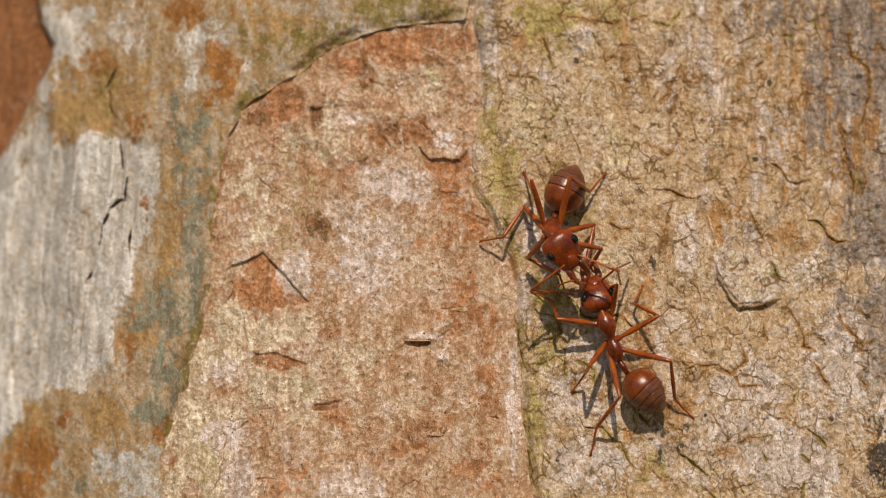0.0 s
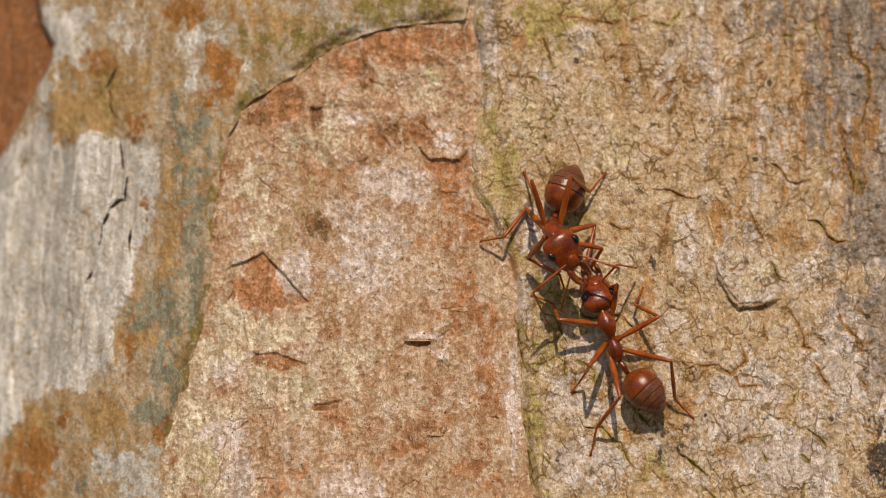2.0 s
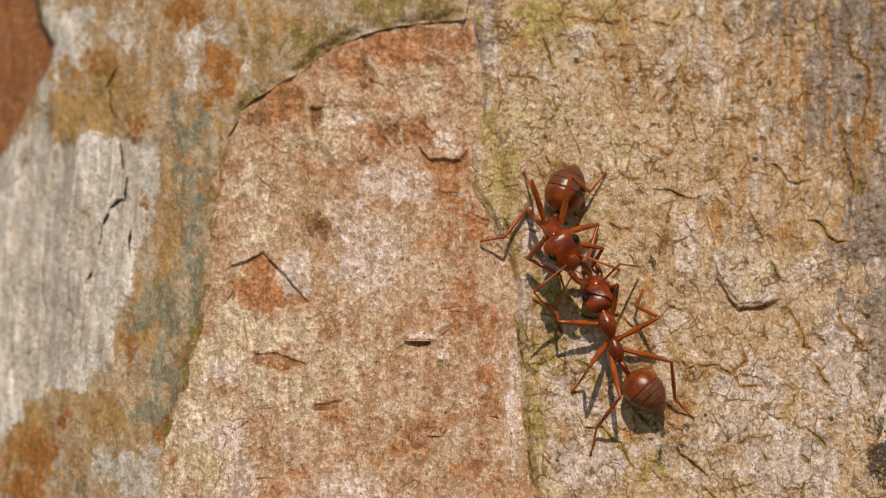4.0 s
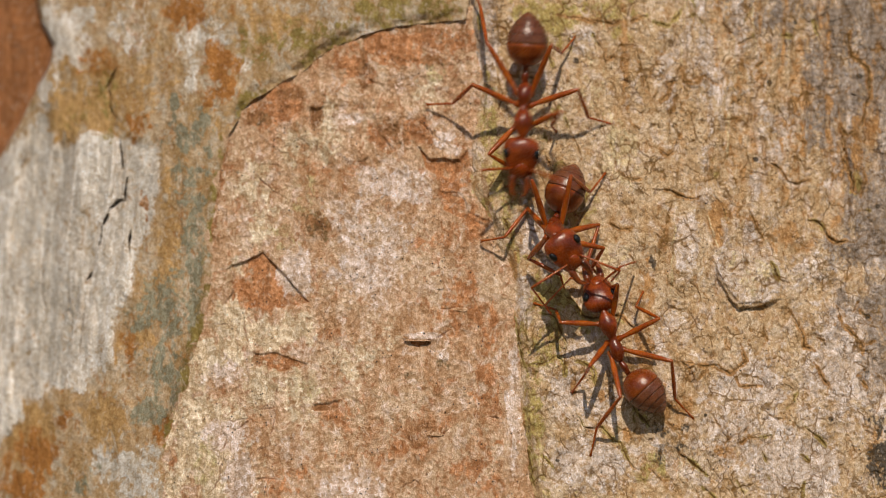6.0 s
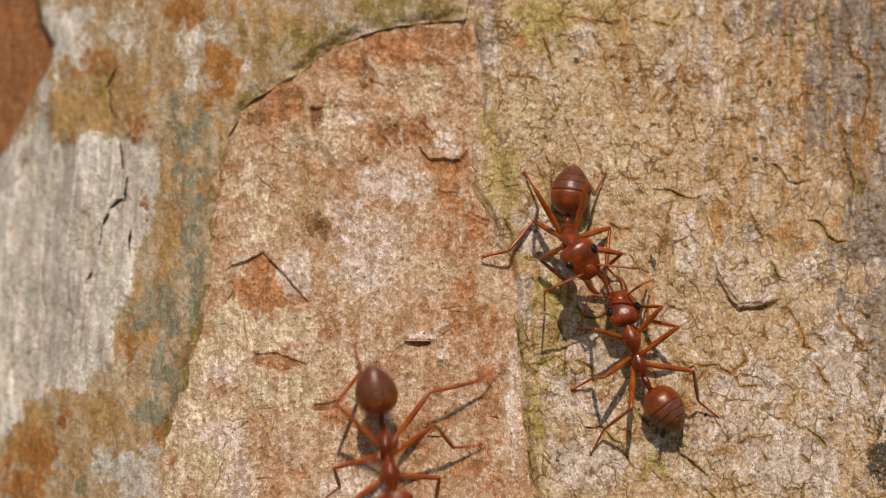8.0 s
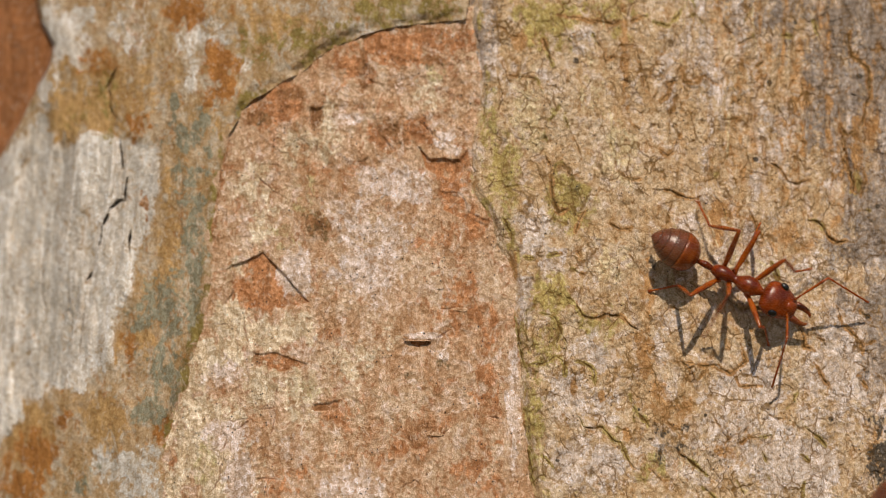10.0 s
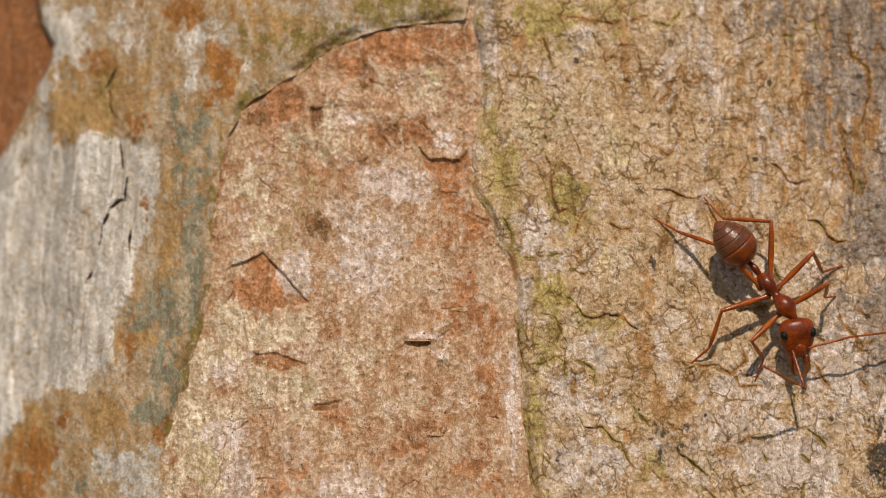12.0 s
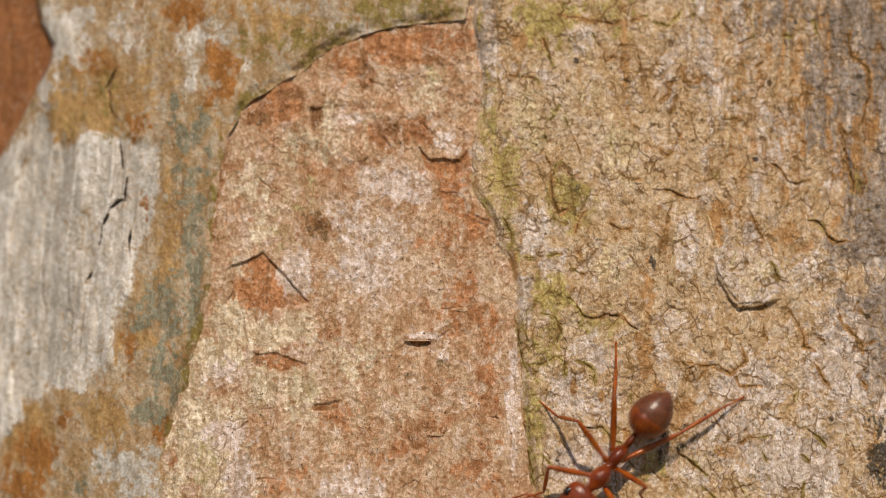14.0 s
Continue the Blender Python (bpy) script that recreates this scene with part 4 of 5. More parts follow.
def make_ant(label, size=1.0):
    root = tagged(new("weaver_ant"), label, "ant", "weaver ants on the bark")
    root.scale = (size, size, size)
    ant = {"root": root, "size": size}

    def piece(key, name, parent, label=""):
        ob = new(name, ANT_MESHES[key])
        ob.parent = parent
        return tagged(ob, label)

    for key in ("thorax", "petiole", "head", "gaster"):
        ant[key] = piece(key, key, root, "brown banded gaster" if key == "gaster" else "")
    for s in SIDES:
        e = piece("eye", "eye", ant["head"], "black compound eye")
        e.matrix_basis = pose(0.00078, 0.00079 * s, 0.00036, -38 * s, 0, -8 * s)
        j = piece("mandible", "mandible", ant["head"], "dark toothed mandible")
        j.matrix_basis = pose(0.00190, 0.00034 * s, -0.00008) @ Matrix.Diagonal((1, s, 1, 1))
        ant["jaw", s] = j
        a = piece("antenna", "antenna", root)
        ant["antenna", s] = a
        ant["flagellum", s] = piece("flagellum", "flagellum", a)
    piece("clypeus", "clypeus", ant["head"])
    for k in range(5):
        piece("tergite%d" % k, "tergite", ant["gaster"])
    for leg in LEGS:
        ant[leg] = piece("leg_" + leg[0], "leg", root)
        ant["tibia", leg] = piece("tibia_" + leg[0], "tibia", ant[leg])
        ant["tarsus", leg] = piece("tarsus_" + leg[0], "tarsus", ant[leg])
    return ant


def blend(rows, t):
    """Rows of time and numbers, read at t (smooth, no overshoot)."""
    times = [r[0] for r in rows]
    return np.array([np.interp(t, times, [r[k] for r in rows]) for k in range(1, len(rows[0]))])


def aim(origin, target, up):
    """A matrix whose x points from origin to target, z near up."""
    x = (target - origin).normalized()
    y = up.cross(x)
    y = y.normalized() if y.length > 1e-6 else Vector((0, 1, 0))
    z = x.cross(y)
    m = Matrix((x, y, z)).transposed().to_4x4()
    m.translation = origin
    return m


def bent(a, b, l1, l2, pole):
    """The joint of a two-part limb from a to b."""
    way = b - a
    d = min(way.length, (l1 + l2) * 0.995)
    d = max(d, abs(l1 - l2) * 1.05 + 1e-9)
    x = way.normalized()
    side = (pole - x * pole.dot(x)).normalized()
    c = (l1 * l1 + d * d - l2 * l2) / (2 * d)
    return a + x * c + side * math.sqrt(max(l1 * l1 - c * c, 0.0)), a + x * d


def grid_of(p):
    k = DIST / (DIST + p.y) / STEP
    return 784 + p.x * k, 441 - p.z * k


def best_pole(a, b, l1, l2, m, hint):
    """The way a limb must bend for its joint to lie near the hinted grid place, off the bark."""
    x = (b - a).normalized()
    p = x.orthogonal().normalized()
    q = x.cross(p)
    best, pick = 1e9, p
    for k in range(72):
        way = p * math.cos(k * math.pi / 36) + q * math.sin(k * math.pi / 36)
        joint = bent(a, b, l1, l2, way)[0]
        u, v = grid_of(m @ joint)
        cost = math.hypot(u - hint[0], v - hint[1]) + max(0.0, 0.0003 - joint.z) * 60000 - joint.z * 3000
        if cost < best:
            best, pick = cost, way
    return pick


def root_pose(u, v, heading):
    p = Vector(on_bark(u, v))
    dx = (depth(p.x + 1e-3, p.z) - depth(p.x - 1e-3, p.z)) / 2e-3
    out = Vector((dx, -1, LEAN)).normalized()
    ahead = Vector((math.cos(radians(heading)), 0, math.sin(radians(heading))))
    ahead = (ahead - out * ahead.dot(out)).normalized()
    m = Matrix((ahead, out.cross(ahead), out)).transposed().to_4x4()
    m.translation = p
    return m


def heading_of(au, av, bu, bv):
    return math.degrees(math.atan2(av - bv, bu - au))


def turn(a, b):
    return (a - b + 180) % 360 - 180


def animate(ant, times, body, feet, feelers, knees=None, share=0.5):
    """body: rows t, gaster u, v, thorax u, v, head u, v, height, pitch, head pitch, gaster pitch. feet(leg, t) and feelers(side, t) give u, v, lift."""
    tracks = {}
    size = ant["size"]
    mm = 0.001
    for t in times:
        gu, gv, tu, tv, hu, hv, high, pitch, hp, gp = blend(body, t)
        head_dir, tail_dir = heading_of(tu, tv, hu, hv), heading_of(gu, gv, tu, tv)
        mid = tail_dir + share * turn(head_dir, tail_dir)
        at = on_bark(tu, tv, high * size)
        m = root_pose(tu, tv, mid)
        inv = (m @ Matrix.Diagonal((size, size, size, 1))).inverted()
        rows = {"root": m}
        body_m = Matrix.Translation(inv @ Vector(at)) @ pose(0, 0, 0, 0, -pitch, 0)
        rows["thorax"] = body_m
        bend = turn(tail_dir, mid)
        rear = Matrix.Translation(body_m @ Vector((-1.48 * mm, 0, -0.1 * mm))) @ pose(0, 0, 0, 0, -0.5 * (pitch + gp), bend * 0.6)
        rows["petiole"] = rear
        rows["gaster"] = Matrix.Translation(rear @ Vector((-0.86 * mm, 0, 0))) @ pose(0, 0, 0, 0, -gp, bend)
        neck = Matrix.Translation(body_m @ Vector((1.5 * mm, 0, -0.02 * mm))) @ pose(0, 0, 0, 0, -hp, turn(head_dir, mid))
        rows["head"] = neck
        up = Vector((0, 0, 1))
        for s in SIDES:
            base = neck @ Vector((1.55 * mm, 0.42 * s * mm, 0.34 * mm))
            tip = inv @ Vector(on_bark(*feelers(s, t)))
            elbow, tip = bent(base, tip, SCAPE * mm, WHIP * mm, Vector((0.2, 0.9 * s, 0.9)))
            f = aim(base, elbow, up)
            rows["antenna", s] = f
            rows["flagellum", s] = f.inverted() @ aim(elbow, tip, up)
        for leg in LEGS:
            name, s = leg
            fem, tib, tar = [q * mm for q in BONES[name]]
            hip = body_m @ Vector([q * mm * (s if k == 1 else 1) for k, q in enumerate(HIPS[name])])
            toe = inv @ Vector(on_bark(*feet(leg, t)))
            flat = hip - toe
            flat.z = 0
            reach = flat.length
            lean = min(max((reach / mm - 1.0) / 3.0, 0.25), 0.9)
            ankle = toe + (flat.normalized() * lean + up * math.sqrt(1 - lean * lean)) * tar
            pole = Vector((0.0, 0.7 * s, 1.0))
            if name == "front":
                pole.x = 0.3
            if name == "hind":
                pole.x = -0.3
            hint = knees(leg, t) if knees else None
            if hint is not None:
                pole = best_pole(hip, ankle, fem, tib, m @ Matrix.Diagonal((size, size, size, 1)), hint)
            knee, ankle2 = bent(hip, ankle, fem, tib, pole)
            f = aim(hip, knee, up)
            rows[leg] = f
            rows["tibia", leg] = f.inverted() @ aim(knee, ankle2, up)
            rows["tarsus", leg] = f.inverted() @ aim(ankle2, toe, up)
        for key, value in rows.items():
            tracks.setdefault(key, []).append((t, value))
    for key, value in tracks.items():
        walk(ant[key], value)


NEUTRAL = {"front": (3.1, 2.3), "middle": (-0.3, 3.5), "hind": (-3.9, 2.7)}


def stepper(body, size, beat=0.16, start=0.0, stride_gain=1.0):
    """Alternating tripod walk: each foot stands still on the bark, then swings ahead."""
    def spot(leg, t):
        gu, gv, tu, tv, hu, hv = blend(body, t)[:6]
        a = radians(heading_of(gu, gv, hu, hv))
        x, y = NEUTRAL[leg[0]]
        y *= leg[1]
        k = size / 0.03
        return np.array([tu + k * (x * math.cos(a) - y * math.sin(a)), tv - k * (x * math.sin(a) + y * math.cos(a))])

    def feet(leg, t):
        tripod = (leg in (("front", 1), ("middle", -1), ("hind", 1)))
        q = (t - start) / beat + (0.5 if tripod else 0.0)
        n, f = math.floor(q), q - math.floor(q)
        mid = start + (n + 0.3 - (0.5 if tripod else 0.0)) * beat
        here, there = spot(leg, mid), spot(leg, mid + beat)
        if f < 0.6:
            return (*here, 0.02)
        s = (f - 0.6) / 0.4
        s = s * s * (3 - 2 * s)
        return (*(here + (there - here) * s), 0.02 + 0.9 * math.sin(math.pi * s))
    return feet


def sweeping(body, size, rate=2.3, phase=0.0):
    """Feelers reaching ahead and swinging as the ant runs."""
    def feelers(s, t):
        gu, gv, tu, tv, hu, hv = blend(body, t)[:6]
        a = radians(heading_of(gu, gv, hu, hv))
        x = 6.0 + 0.7 * math.sin(2 * math.pi * rate * t + phase + s)
        y = s * (2.4 + 0.9 * math.sin(2 * math.pi * rate * 0.8 * t + 2 * s + phase))
        k = size / 0.03
        return (tu + k * (x * math.cos(a) - y * math.sin(a)), tv - k * (x * math.sin(a) + y * math.cos(a)), 0.25 + 0.25 * math.sin(9 * t + s))
    return feelers


def runner_body(rows, high=1.75, pitch=4, hp=-14, gp=-6, at=0.53):
    """rows t, gaster u, v, head u, v."""
    return [(t, gu, gv, gu + at * (hu - gu), gv + at * (hv - gv), hu, hv, high, pitch, hp, gp) for t, gu, gv, hu, hv in rows]


def ticks(a, b, step=1 / 30):
    n = round((b - a) / step)
    return [a + (b - a) * k / n for k in range(n + 1)]


PAIR_UPPER = make_ant("reddish weaver ant gripping another by the jaws", 1.0)
PAIR_LOWER = make_ant("reddish weaver ant locked jaw to jaw", 0.95)
RUNNER_A = make_ant("reddish weaver ant running down the bark", 1.03)
RUNNER_B = make_ant("reddish weaver ant running down the bark", 1.03)
RUNNER_C = make_ant("dark reddish weaver ant running up the bark", 1.13)

# keyed paths: seconds, gaster u, v, head u, v
RUN_A = runner_body(gp=-18, rows=[(0.0, 936, -420, 930, -180), (5.2, 936, -420, 930, -180), (5.5, 938, -276, 942, -56), (5.6, 946, -94, 956, 121), (5.7, 950, -36, 974, 169), (5.8, 948, 36, 985, 240), (5.9, 945, 56, 962, 252), (6.0, 936, 86, 926, 288), (6.1, 896, 90, 864, 338),
                     (6.2, 872, 124, 812, 384), (6.3, 832, 195, 776, 450), (6.4, 798, 270, 762, 548), (6.5, 768, 394, 780, 634), (6.6, 748, 528, 784, 785), (6.7, 756, 684, 800, 935), (6.8, 784, 836, 815, 1085), (6.95, 800, 1060, 825, 1310), (14.0, 800, 1060, 825, 1310)])
RUN_B = runner_body(gp=-26, at=0.59, rows=[(0.0, 900, -420, 890, -190), (6.6, 900, -420, 890, -190), (6.9, 890, -225, 876, -10), (7.0, 880, -160, 846, 60), (7.1, 870, -60, 832, 165), (7.2, 840, 42, 792, 250), (7.3, 832, 130, 788, 370), (7.4, 812, 208, 804, 428), (7.466, 797, 233, 773, 452), (7.5, 793, 238, 771, 456), (7.533, 790, 244, 768, 462),
                     (7.6, 744, 330, 720, 586), (7.7, 740, 424, 728, 658), (7.8, 716, 486, 712, 718), (7.9, 720, 608, 744, 840), (8.0, 662, 680, 704, 910), (8.1, 724, 795, 745, 1020), (8.2, 748, 858, 765, 1090), (8.4, 760, 1060, 775, 1300), (14.0, 760, 1060, 775, 1300)])
RUN_C = runner_body(gp=-2, rows=[(0.0, 500, 1330, 505, 1090), (12.7, 500, 1330, 505, 1090), (13.0, 515, 1095, 518, 850), (13.1, 545, 985, 538, 740), (13.2, 606, 835, 578, 600), (13.3, 617, 712, 612, 455), (13.4, 664, 572, 656, 325), (13.5, 680, 440, 690, 190),
                     (13.6, 690, 280, 702, 20), (13.7, 684, 92, 690, -160), (13.8, 658, -20, 660, -265), (13.9, 655, -120, 655, -360), (14.0, 655, -220, 655, -460)])

# the gripping pair: t, gaster, thorax, head, height, pitch, head pitch, gaster pitch
UPPER = [(0.0, 1012, 326, 978, 405, 1012, 448, 2.7, 66, -14, 0), (7.0, 1012, 326, 982, 405, 1016, 448, 2.7, 66, -14, 0), (7.5, 1014, 330, 994, 409, 1029, 454, 2.7, 64, -14, 0), (8.0, 1020, 335, 1008, 416, 1042, 464, 2.7, 62, -14, 0),
         (8.2, 1014, 345, 1033, 450, 1064, 500, 2.4, 50, -14, 0), (8.6, 1030, 370, 1080, 470, 1140, 530, 1.8, 15, -25, 8), (9.4, 1130, 420, 1220, 475, 1310, 530, 1.8, 8, -25, 10),
         (10.1, 1225, 452, 1320, 500, 1415, 548, 1.8, 6, -12, -15), (10.3, 1245, 455, 1340, 503, 1425, 550, 1.8, 6, -12, -15), (10.4, 1270, 453, 1355, 513, 1436, 565, 1.8, 6, -12, -15), (10.5, 1294, 446, 1366, 521, 1424, 584, 1.8, 6, -12, -15),
         (10.6, 1296, 438, 1376, 525, 1390, 640, 1.8, 6, -12, -15), (12.7, 1296, 438, 1376, 525, 1390, 640, 1.8, 6, -12, -15), (12.9, 1317, 507, 1351, 600, 1381, 678, 1.8, 6, -12, -15), (13.0, 1317, 521, 1347, 613, 1373, 690, 1.8, 6, -12, -15),
         (13.2, 1317, 521, 1346, 610, 1370, 689, 1.8, 6, -12, -15), (13.4, 1298, 550, 1292, 656, 1279, 754, 1.8, 6, -12, -18), (13.5, 1274, 580, 1265, 682, 1241, 773, 1.8, 6, -12, -18), (13.6, 1266, 596, 1240, 700, 1213, 790, 1.8, 6, -12, -18), (13.8, 1208, 691, 1161, 778, 1106, 856, 1.8, 6, -12, -18), (14.0, 1140, 750, 1075, 829, 1016, 890, 1.8, 6, -12, -18)]
LOWER = [(0.0, 1174, 694, 1080, 594, 1064, 520, 1.7, 12, -16, -2), (7.0, 1174, 694, 1083, 594, 1068, 520, 1.7, 12, -16, -2), (7.5, 1174, 704, 1090, 603, 1080, 525, 1.7, 12, -16, -2), (8.0, 1198, 722, 1124, 620, 1106, 535, 1.7, 12, -16, -2),
         (8.2, 1197, 738, 1145, 635, 1118, 550, 1.7, 12, -16, -2), (8.6, 1260, 800, 1200, 700, 1170, 610, 1.7, 8, -25, 12), (9.0, 1330, 850, 1300, 745, 1340, 650, 1.7, 5, -25, 10), (9.4, 1370, 830, 1440, 760, 1520, 720, 1.7, 5, -25, 10),
         (9.8, 1520, 850, 1610, 830, 1700, 810, 1.7, 5, -25, 10), (10.2, 1700, 900, 1800, 890, 1900, 880, 1.7, 5, -25, 10), (14.0, 1700, 900, 1800, 890, 1900, 880, 1.7, 5, -25, 10)]


# feet of the standing ants: seconds, u, v, lift, then the knee's u, v
FL, FR, ML, MR, HL, HR = ("front", 1), ("front", -1), ("middle", 1), ("middle", -1), ("hind", 1), ("hind", -1)


def stance(rows):
    """rows: seconds, then for each leg toe u, v and knee u, v, in the order FL, FR, ML, MR, HL, HR."""
    def feet(leg, t):
        k = 1 + 4 * [FL, FR, ML, MR, HL, HR].index(leg)
        u, v = blend([(r[0], r[k], r[k + 1]) for r in rows], t)
        return (u, v, 0.03)

    def knees(leg, t):
        k = 3 + 4 * [FL, FR, ML, MR, HL, HR].index(leg)
        return blend([(r[0], r[k], r[k + 1]) for r in rows], t)
    return feet, knees


def joined(pieces, fade=0.12):
    """Pieces (until, feet, knees) one after another, glided over at the seams."""
    def feet(leg, t):
        for k, (until, f, _) in enumerate(pieces):
            if t < until or k == len(pieces) - 1:
                here = np.array(f(leg, t))
                if t > until - fade and k < len(pieces) - 1:
                    w = (t - until + fade) / fade
                    there = np.array(pieces[k + 1][1](leg, t))
                    here = here + (there - here) * w
                    here[2] += 0.6 * math.sin(math.pi * w)
                return tuple(here)

    def knees(leg, t):
        for until, _, n in pieces:
            if t < until:
                return n(leg, t) if n else None
        return pieces[-1][2](leg, t) if pieces[-1][2] else None
    return feet, knees


def feeling(rows, wag=6.0):
    """rows: seconds, left tip u, v, lift, right tip u, v, lift."""
    def feelers(s, t):
        q = blend(rows, t)
        u, v, lift = q[:3] if s > 0 else q[3:]
        return (u + wag * math.sin(7 * t + s), v + wag * math.sin(5.3 * t + 2 * s), lift + 0.15 * math.sin(6 * t))
    return feelers


def switched(feelers, at, left, right):
    """Feelers that touch the bark at two known spots around one moment."""
    def held(s, t):
        w = float(smooth(0.15, 0.04, abs(t - at)))
        return tuple(a + (b - a) * w for a, b in zip(feelers(s, t), left if s > 0 else right))
    return held


PAIR_FEET = stance([(0.0, 1070, 497, 1105, 437, 1000, 515, 928, 452, 1062, 493, 1050, 393, 850, 427, 945, 372, 1072, 306, 1008, 318, 928, 304, 955, 367),
                    (7.0, 1074, 497, 1108, 440, 1000, 515, 930, 455, 1062, 493, 1062, 398, 852, 427, 945, 372, 1072, 306, 1008, 318, 928, 304, 955, 367),
                    (7.5, 1080, 497, 1114, 440, 1005, 520, 948, 462, 1080, 480, 1085, 395, 854, 430, 950, 375, 1072, 306, 1010, 325, 928, 304, 958, 362),
                    (8.0, 1080, 497, 1125, 448, 1005, 525, 965, 468, 1100, 500, 1080, 405, 854, 455, 945, 395, 1072, 306, 1035, 328, 928, 304, 962, 358),
                    (8.2, 1082, 498, 1135, 453, 1010, 530, 985, 472, 1108, 505, 1080, 412, 852, 478, 942, 412, 1072, 306, 1050, 332, 930, 303, 968, 355)])
PAIR_FEET_LOW = stance([(0.0, 940, 515, 1010, 575, 1072, 497, 1090, 510, 1012, 695, 1050, 640, 1138, 505, 1158, 567, 1045, 808, 1108, 655, 1228, 742, 1145, 603),
                        (7.0, 945, 540, 1015, 577, 1072, 497, 1092, 512, 1012, 695, 1050, 640, 1138, 518, 1162, 570, 1045, 808, 1108, 655, 1228, 742, 1148, 603),
                        (7.5, 985, 565, 1055, 580, 1100, 495, 1130, 520, 1012, 692, 1060, 645, 1138, 530, 1172, 574, 1045, 808, 1115, 668, 1230, 740, 1158, 602),
                        (8.2, 1038, 590, 1110, 600, 1150, 545, 1180, 570, 1012, 690, 1110, 660, 1150, 550, 1210, 588, 1045, 806, 1130, 725, 1290, 740, 1207, 653)])
REST_FEET = stance([(10.0, 1480, 508, 1435, 470, 1395, 632, 1365, 535, 1265, 340, 1340, 392, 1245, 600, 1300, 560, 1240, 348, 1332, 388, 1110, 598, 1250, 503),
                    (10.3, 1480, 508, 1435, 470, 1395, 632, 1365, 535, 1265, 340, 1340, 392, 1245, 600, 1300, 560, 1240, 348, 1332, 388, 1110, 598, 1250, 503),
                    (10.6, 1478, 525, 1445, 512, 1335, 678, 1345, 565, 1490, 470, 1430, 457, 1218, 648, 1290, 533, 1245, 350, 1365, 393, 1155, 385, 1275, 437),
                    (12.75, 1478, 525, 1445, 512, 1335, 678, 1345, 565, 1490, 470, 1430, 457, 1218, 648, 1290, 533, 1245, 350, 1365, 393, 1155, 385, 1275, 437)])

STEP_A1 = stance([(6.0, 985, 232, 972, 197, 903, 340, 865, 265, 1085, 220, 1042, 157, 755, 185, 842, 150, 1022, 60, 970, 92, 830, -30, 853, 62)])
STEP_A2 = stance([(6.5, 835, 640, 832, 565, 692, 722, 708, 603, 868, 527, 832, 505, 625, 450, 675, 500, 893, 285, 840, 395, 665, 375, 680, 455)])
STEP_B1 = stance([(7.5, 850, 392, 830, 370, 712, 450, 708, 385, 905, 303, 830, 310, 650, 385, 695, 345, 950, 242, 855, 252, 712, 180, 718, 262)])
STEP_B2 = stance([(8.0, 805, 905, 780, 848, 620, 930, 640, 870, 850, 789, 795, 745, 565, 890, 597, 822, 892, 645, 768, 680, 628, 610, 585, 700)])
STEP_C1 = stance([(13.5, 620, 120, 640, 190, 775, 250, 750, 222, 540, 282, 600, 330, 825, 195, 760, 300, 602, 515, 595, 400, 778, 520, 745, 395)])
STEP_U = stance([(12.7, 1478, 525, 1445, 512, 1335, 678, 1345, 565, 1490, 470, 1430, 457, 1218, 648, 1290, 533, 1245, 350, 1365, 393, 1155, 385, 1275, 437),
                 (12.85, 1430, 740, 1420, 632, 1275, 732, 1298, 640, 1490, 480, 1420, 545, 1185, 690, 1272, 593, 1370, 425, 1397, 490, 1175, 415, 1258, 485),
                 (13.25, 1430, 740, 1420, 632, 1275, 732, 1298, 640, 1490, 480, 1420, 545, 1185, 690, 1272, 593, 1370, 425, 1397, 490, 1175, 415, 1258, 485)])
STEP_U2 = stance([(13.5, 1310, 790, 1310, 720, 1180, 790, 1205, 690, 1465, 703, 1365, 668, 1055, 645, 1190, 635, 1375, 510, 1350, 570, 1180, 480, 1220, 560)])
STEP_U3 = stance([(14.0, 1090, 930, 1085, 880, 920, 885, 985, 825, 1145, 895, 1130, 850, 952, 708, 1020, 740, 1328, 697, 1205, 768, 1090, 605, 1085, 690)])


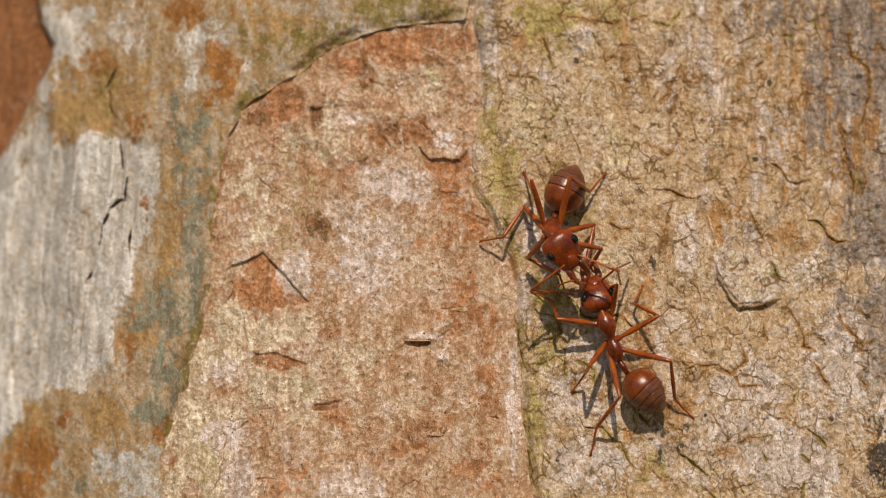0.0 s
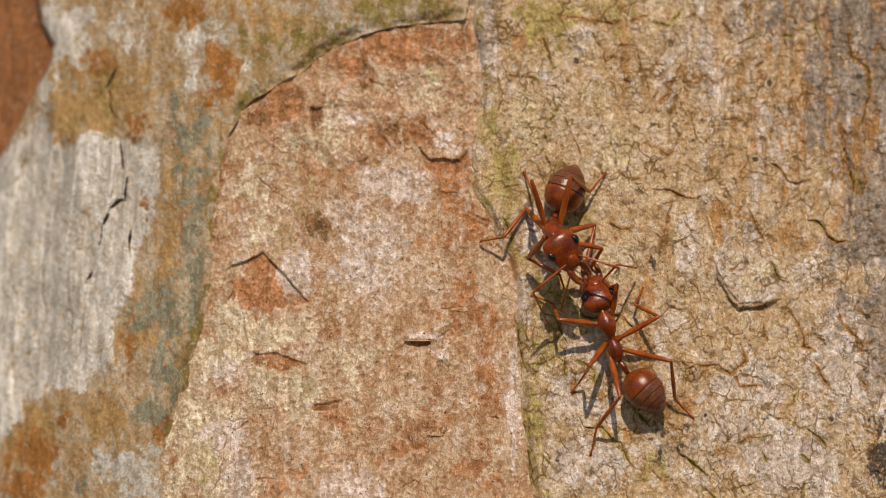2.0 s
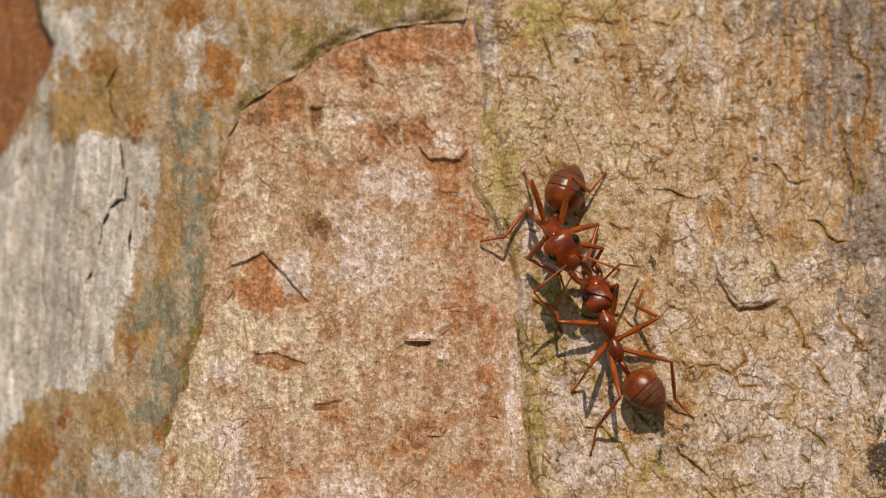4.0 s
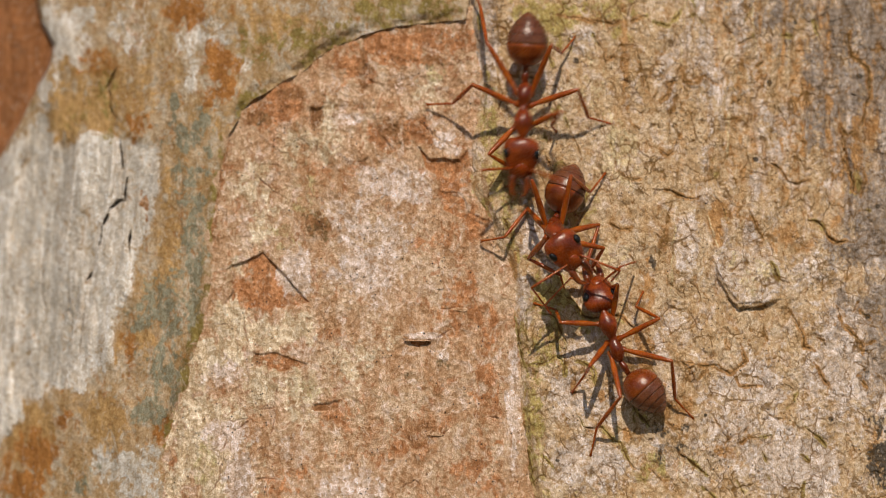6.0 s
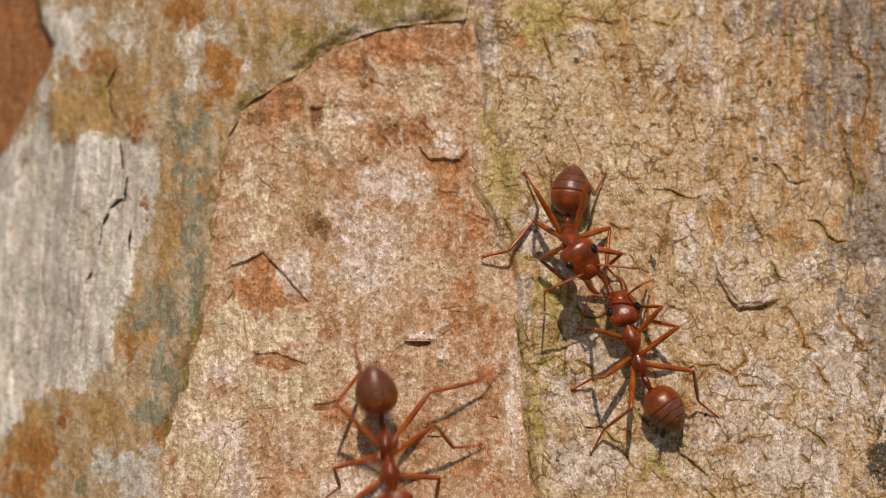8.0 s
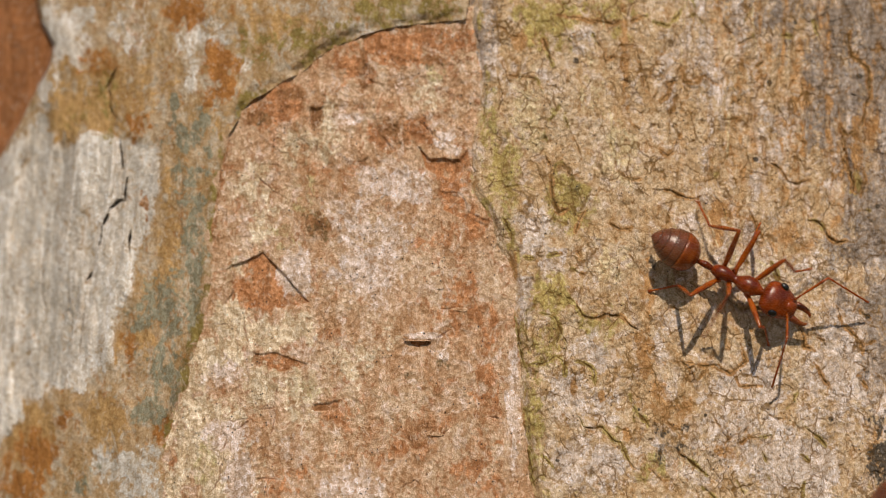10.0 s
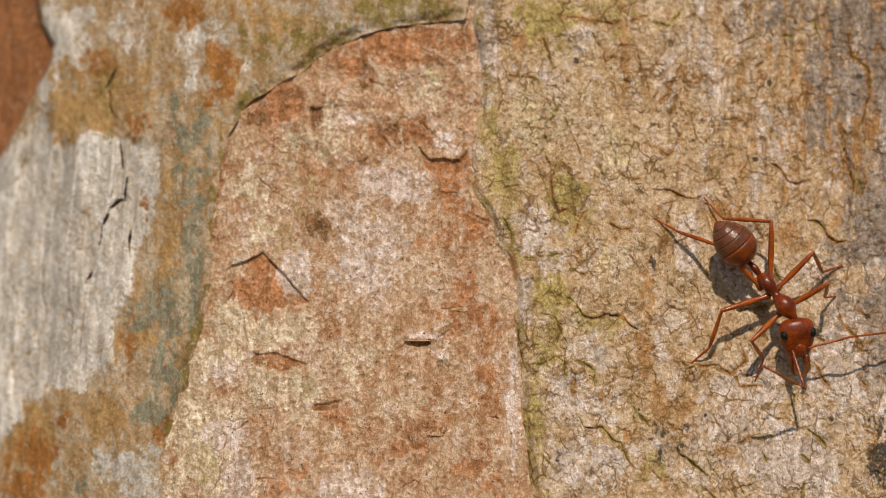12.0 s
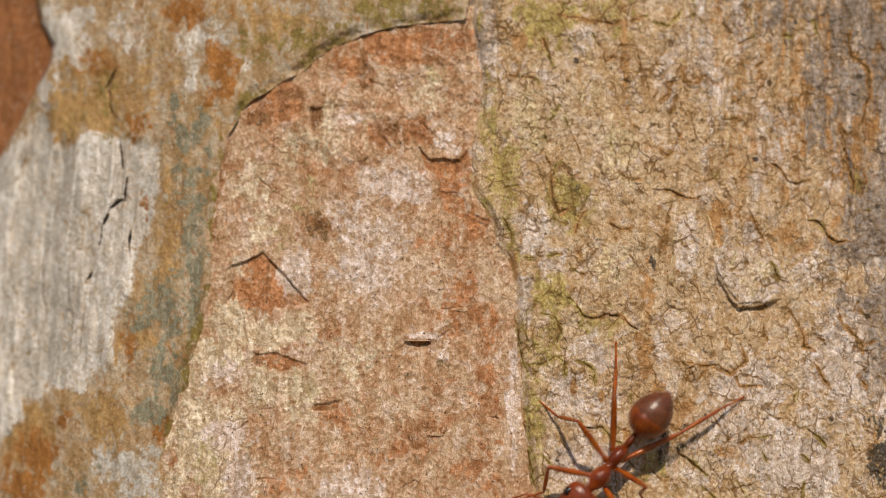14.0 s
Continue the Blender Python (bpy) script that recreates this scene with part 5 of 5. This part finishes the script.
def motions():
    for ant, body, a, b, size, beat, start, held in ((RUNNER_A, RUN_A, 5.2, 6.95, 1.0, 0.16, 0.02, [(6.0, STEP_A1), (6.5, STEP_A2)]),
                                                     (RUNNER_B, RUN_B, 6.6, 8.4, 0.97, 0.16, 0.05, [(7.5, STEP_B1), (8.0, STEP_B2)]),
                                                     (RUNNER_C, RUN_C, 12.7, 14.0, 1.02, 0.13, 0.0, [(13.5, STEP_C1)])):
        times = [0.0] + ticks(a, b) + ([14.0] if b < 14 else [])
        walkers, pieces = stepper(body, size, beat, start), []
        for t, held_feet in held:
            pieces += [(t - 0.03, walkers, None), (t + 0.09, *held_feet)]
        feet, knees = joined(pieces + [(15, walkers, None)], 0.06)
        feelers = sweeping(body, size)
        if ant is RUNNER_B:
            feelers = switched(feelers, 7.5, (826, 648, 0.05), (668, 643, 0.05))
        if ant is RUNNER_A:
            feelers = switched(feelers, 6.5, (965, 780, 0.8), (705, 740, 0.1))
        animate(ant, times, body, feet, feelers, knees)
    feet, knees = joined([(8.35, *PAIR_FEET), (10.15, stepper(UPPER, 1.0, 0.3), None), (12.7, *REST_FEET), (13.3, *STEP_U), (13.46, stepper(UPPER, 1.0, 0.2), None), (13.58, *STEP_U2), (13.96, stepper(UPPER, 1.0, 0.2), None), (15, *STEP_U3)], 0.09)
    animate(PAIR_UPPER, ticks(0, 8, 0.1) + ticks(8, 10.7)[1:] + ticks(10.7, 12.6, 0.1)[1:] + ticks(12.6, 14)[1:], UPPER, feet,
            feeling([(0, 1095, 500, 1.0, 1020, 525, 1.2), (0.6, 1095, 500, 1.0, 1010, 530, 1.2), (1.0, 1070, 460, 1.5, 925, 590, 0.8), (1.5, 1075, 455, 1.5, 918, 608, 0.6), (2.2, 1090, 495, 1.0, 990, 560, 1.2), (3.0, 1090, 495, 1.0, 985, 565, 1.2), (6.5, 1085, 495, 1.0, 975, 560, 1.2), (7.5, 1090, 500, 1.0, 960, 565, 0.8),
                     (8.0, 1145, 480, 1.2, 968, 548, 0.6), (8.2, 1160, 500, 1.0, 985, 590, 0.8), (9.4, 1480, 560, 1.0, 1380, 650, 1.0), (10.3, 1560, 530, 1.6, 1360, 700, 1.2), (10.6, 1600, 580, 1.6, 1345, 650, 4.5), (12.6, 1600, 585, 1.6, 1345, 652, 4.5), (12.85, 1402, 848, 0.2, 1222, 848, 0.2), (13.25, 1402, 848, 0.2, 1222, 848, 0.2), (13.5, 1290, 900, 0.6, 1090, 770, 1.6), (14.0, 980, 1020, 0.5, 850, 900, 0.5)], 4.0), knees, 0.2)
    feet, knees = joined([(8.35, *PAIR_FEET_LOW), (15, stepper(LOWER, 0.95, 0.24), None)])
    animate(PAIR_LOWER, ticks(0, 8, 0.1) + ticks(8, 10.2)[1:] + [14.0], LOWER, feet,
            feeling([(0, 942, 515, 1.0, 1120, 470, 1.0), (2.5, 1000, 560, 1.0, 1125, 470, 1.0), (7, 960, 530, 1.0, 1125, 470, 1.0), (7.5, 980, 565, 0.8, 1140, 480, 1.0), (8.2, 1040, 590, 0.6, 1165, 500, 1.0), (8.6, 1090, 480, 1.0, 1230, 470, 1.0), (9.4, 1680, 720, 1.0, 1650, 600, 1.0), (10.2, 2080, 900, 1.0, 2080, 800, 1.0), (14, 2080, 900, 1.0, 2080, 800, 1.0)]), knees, 0.75)


motions()
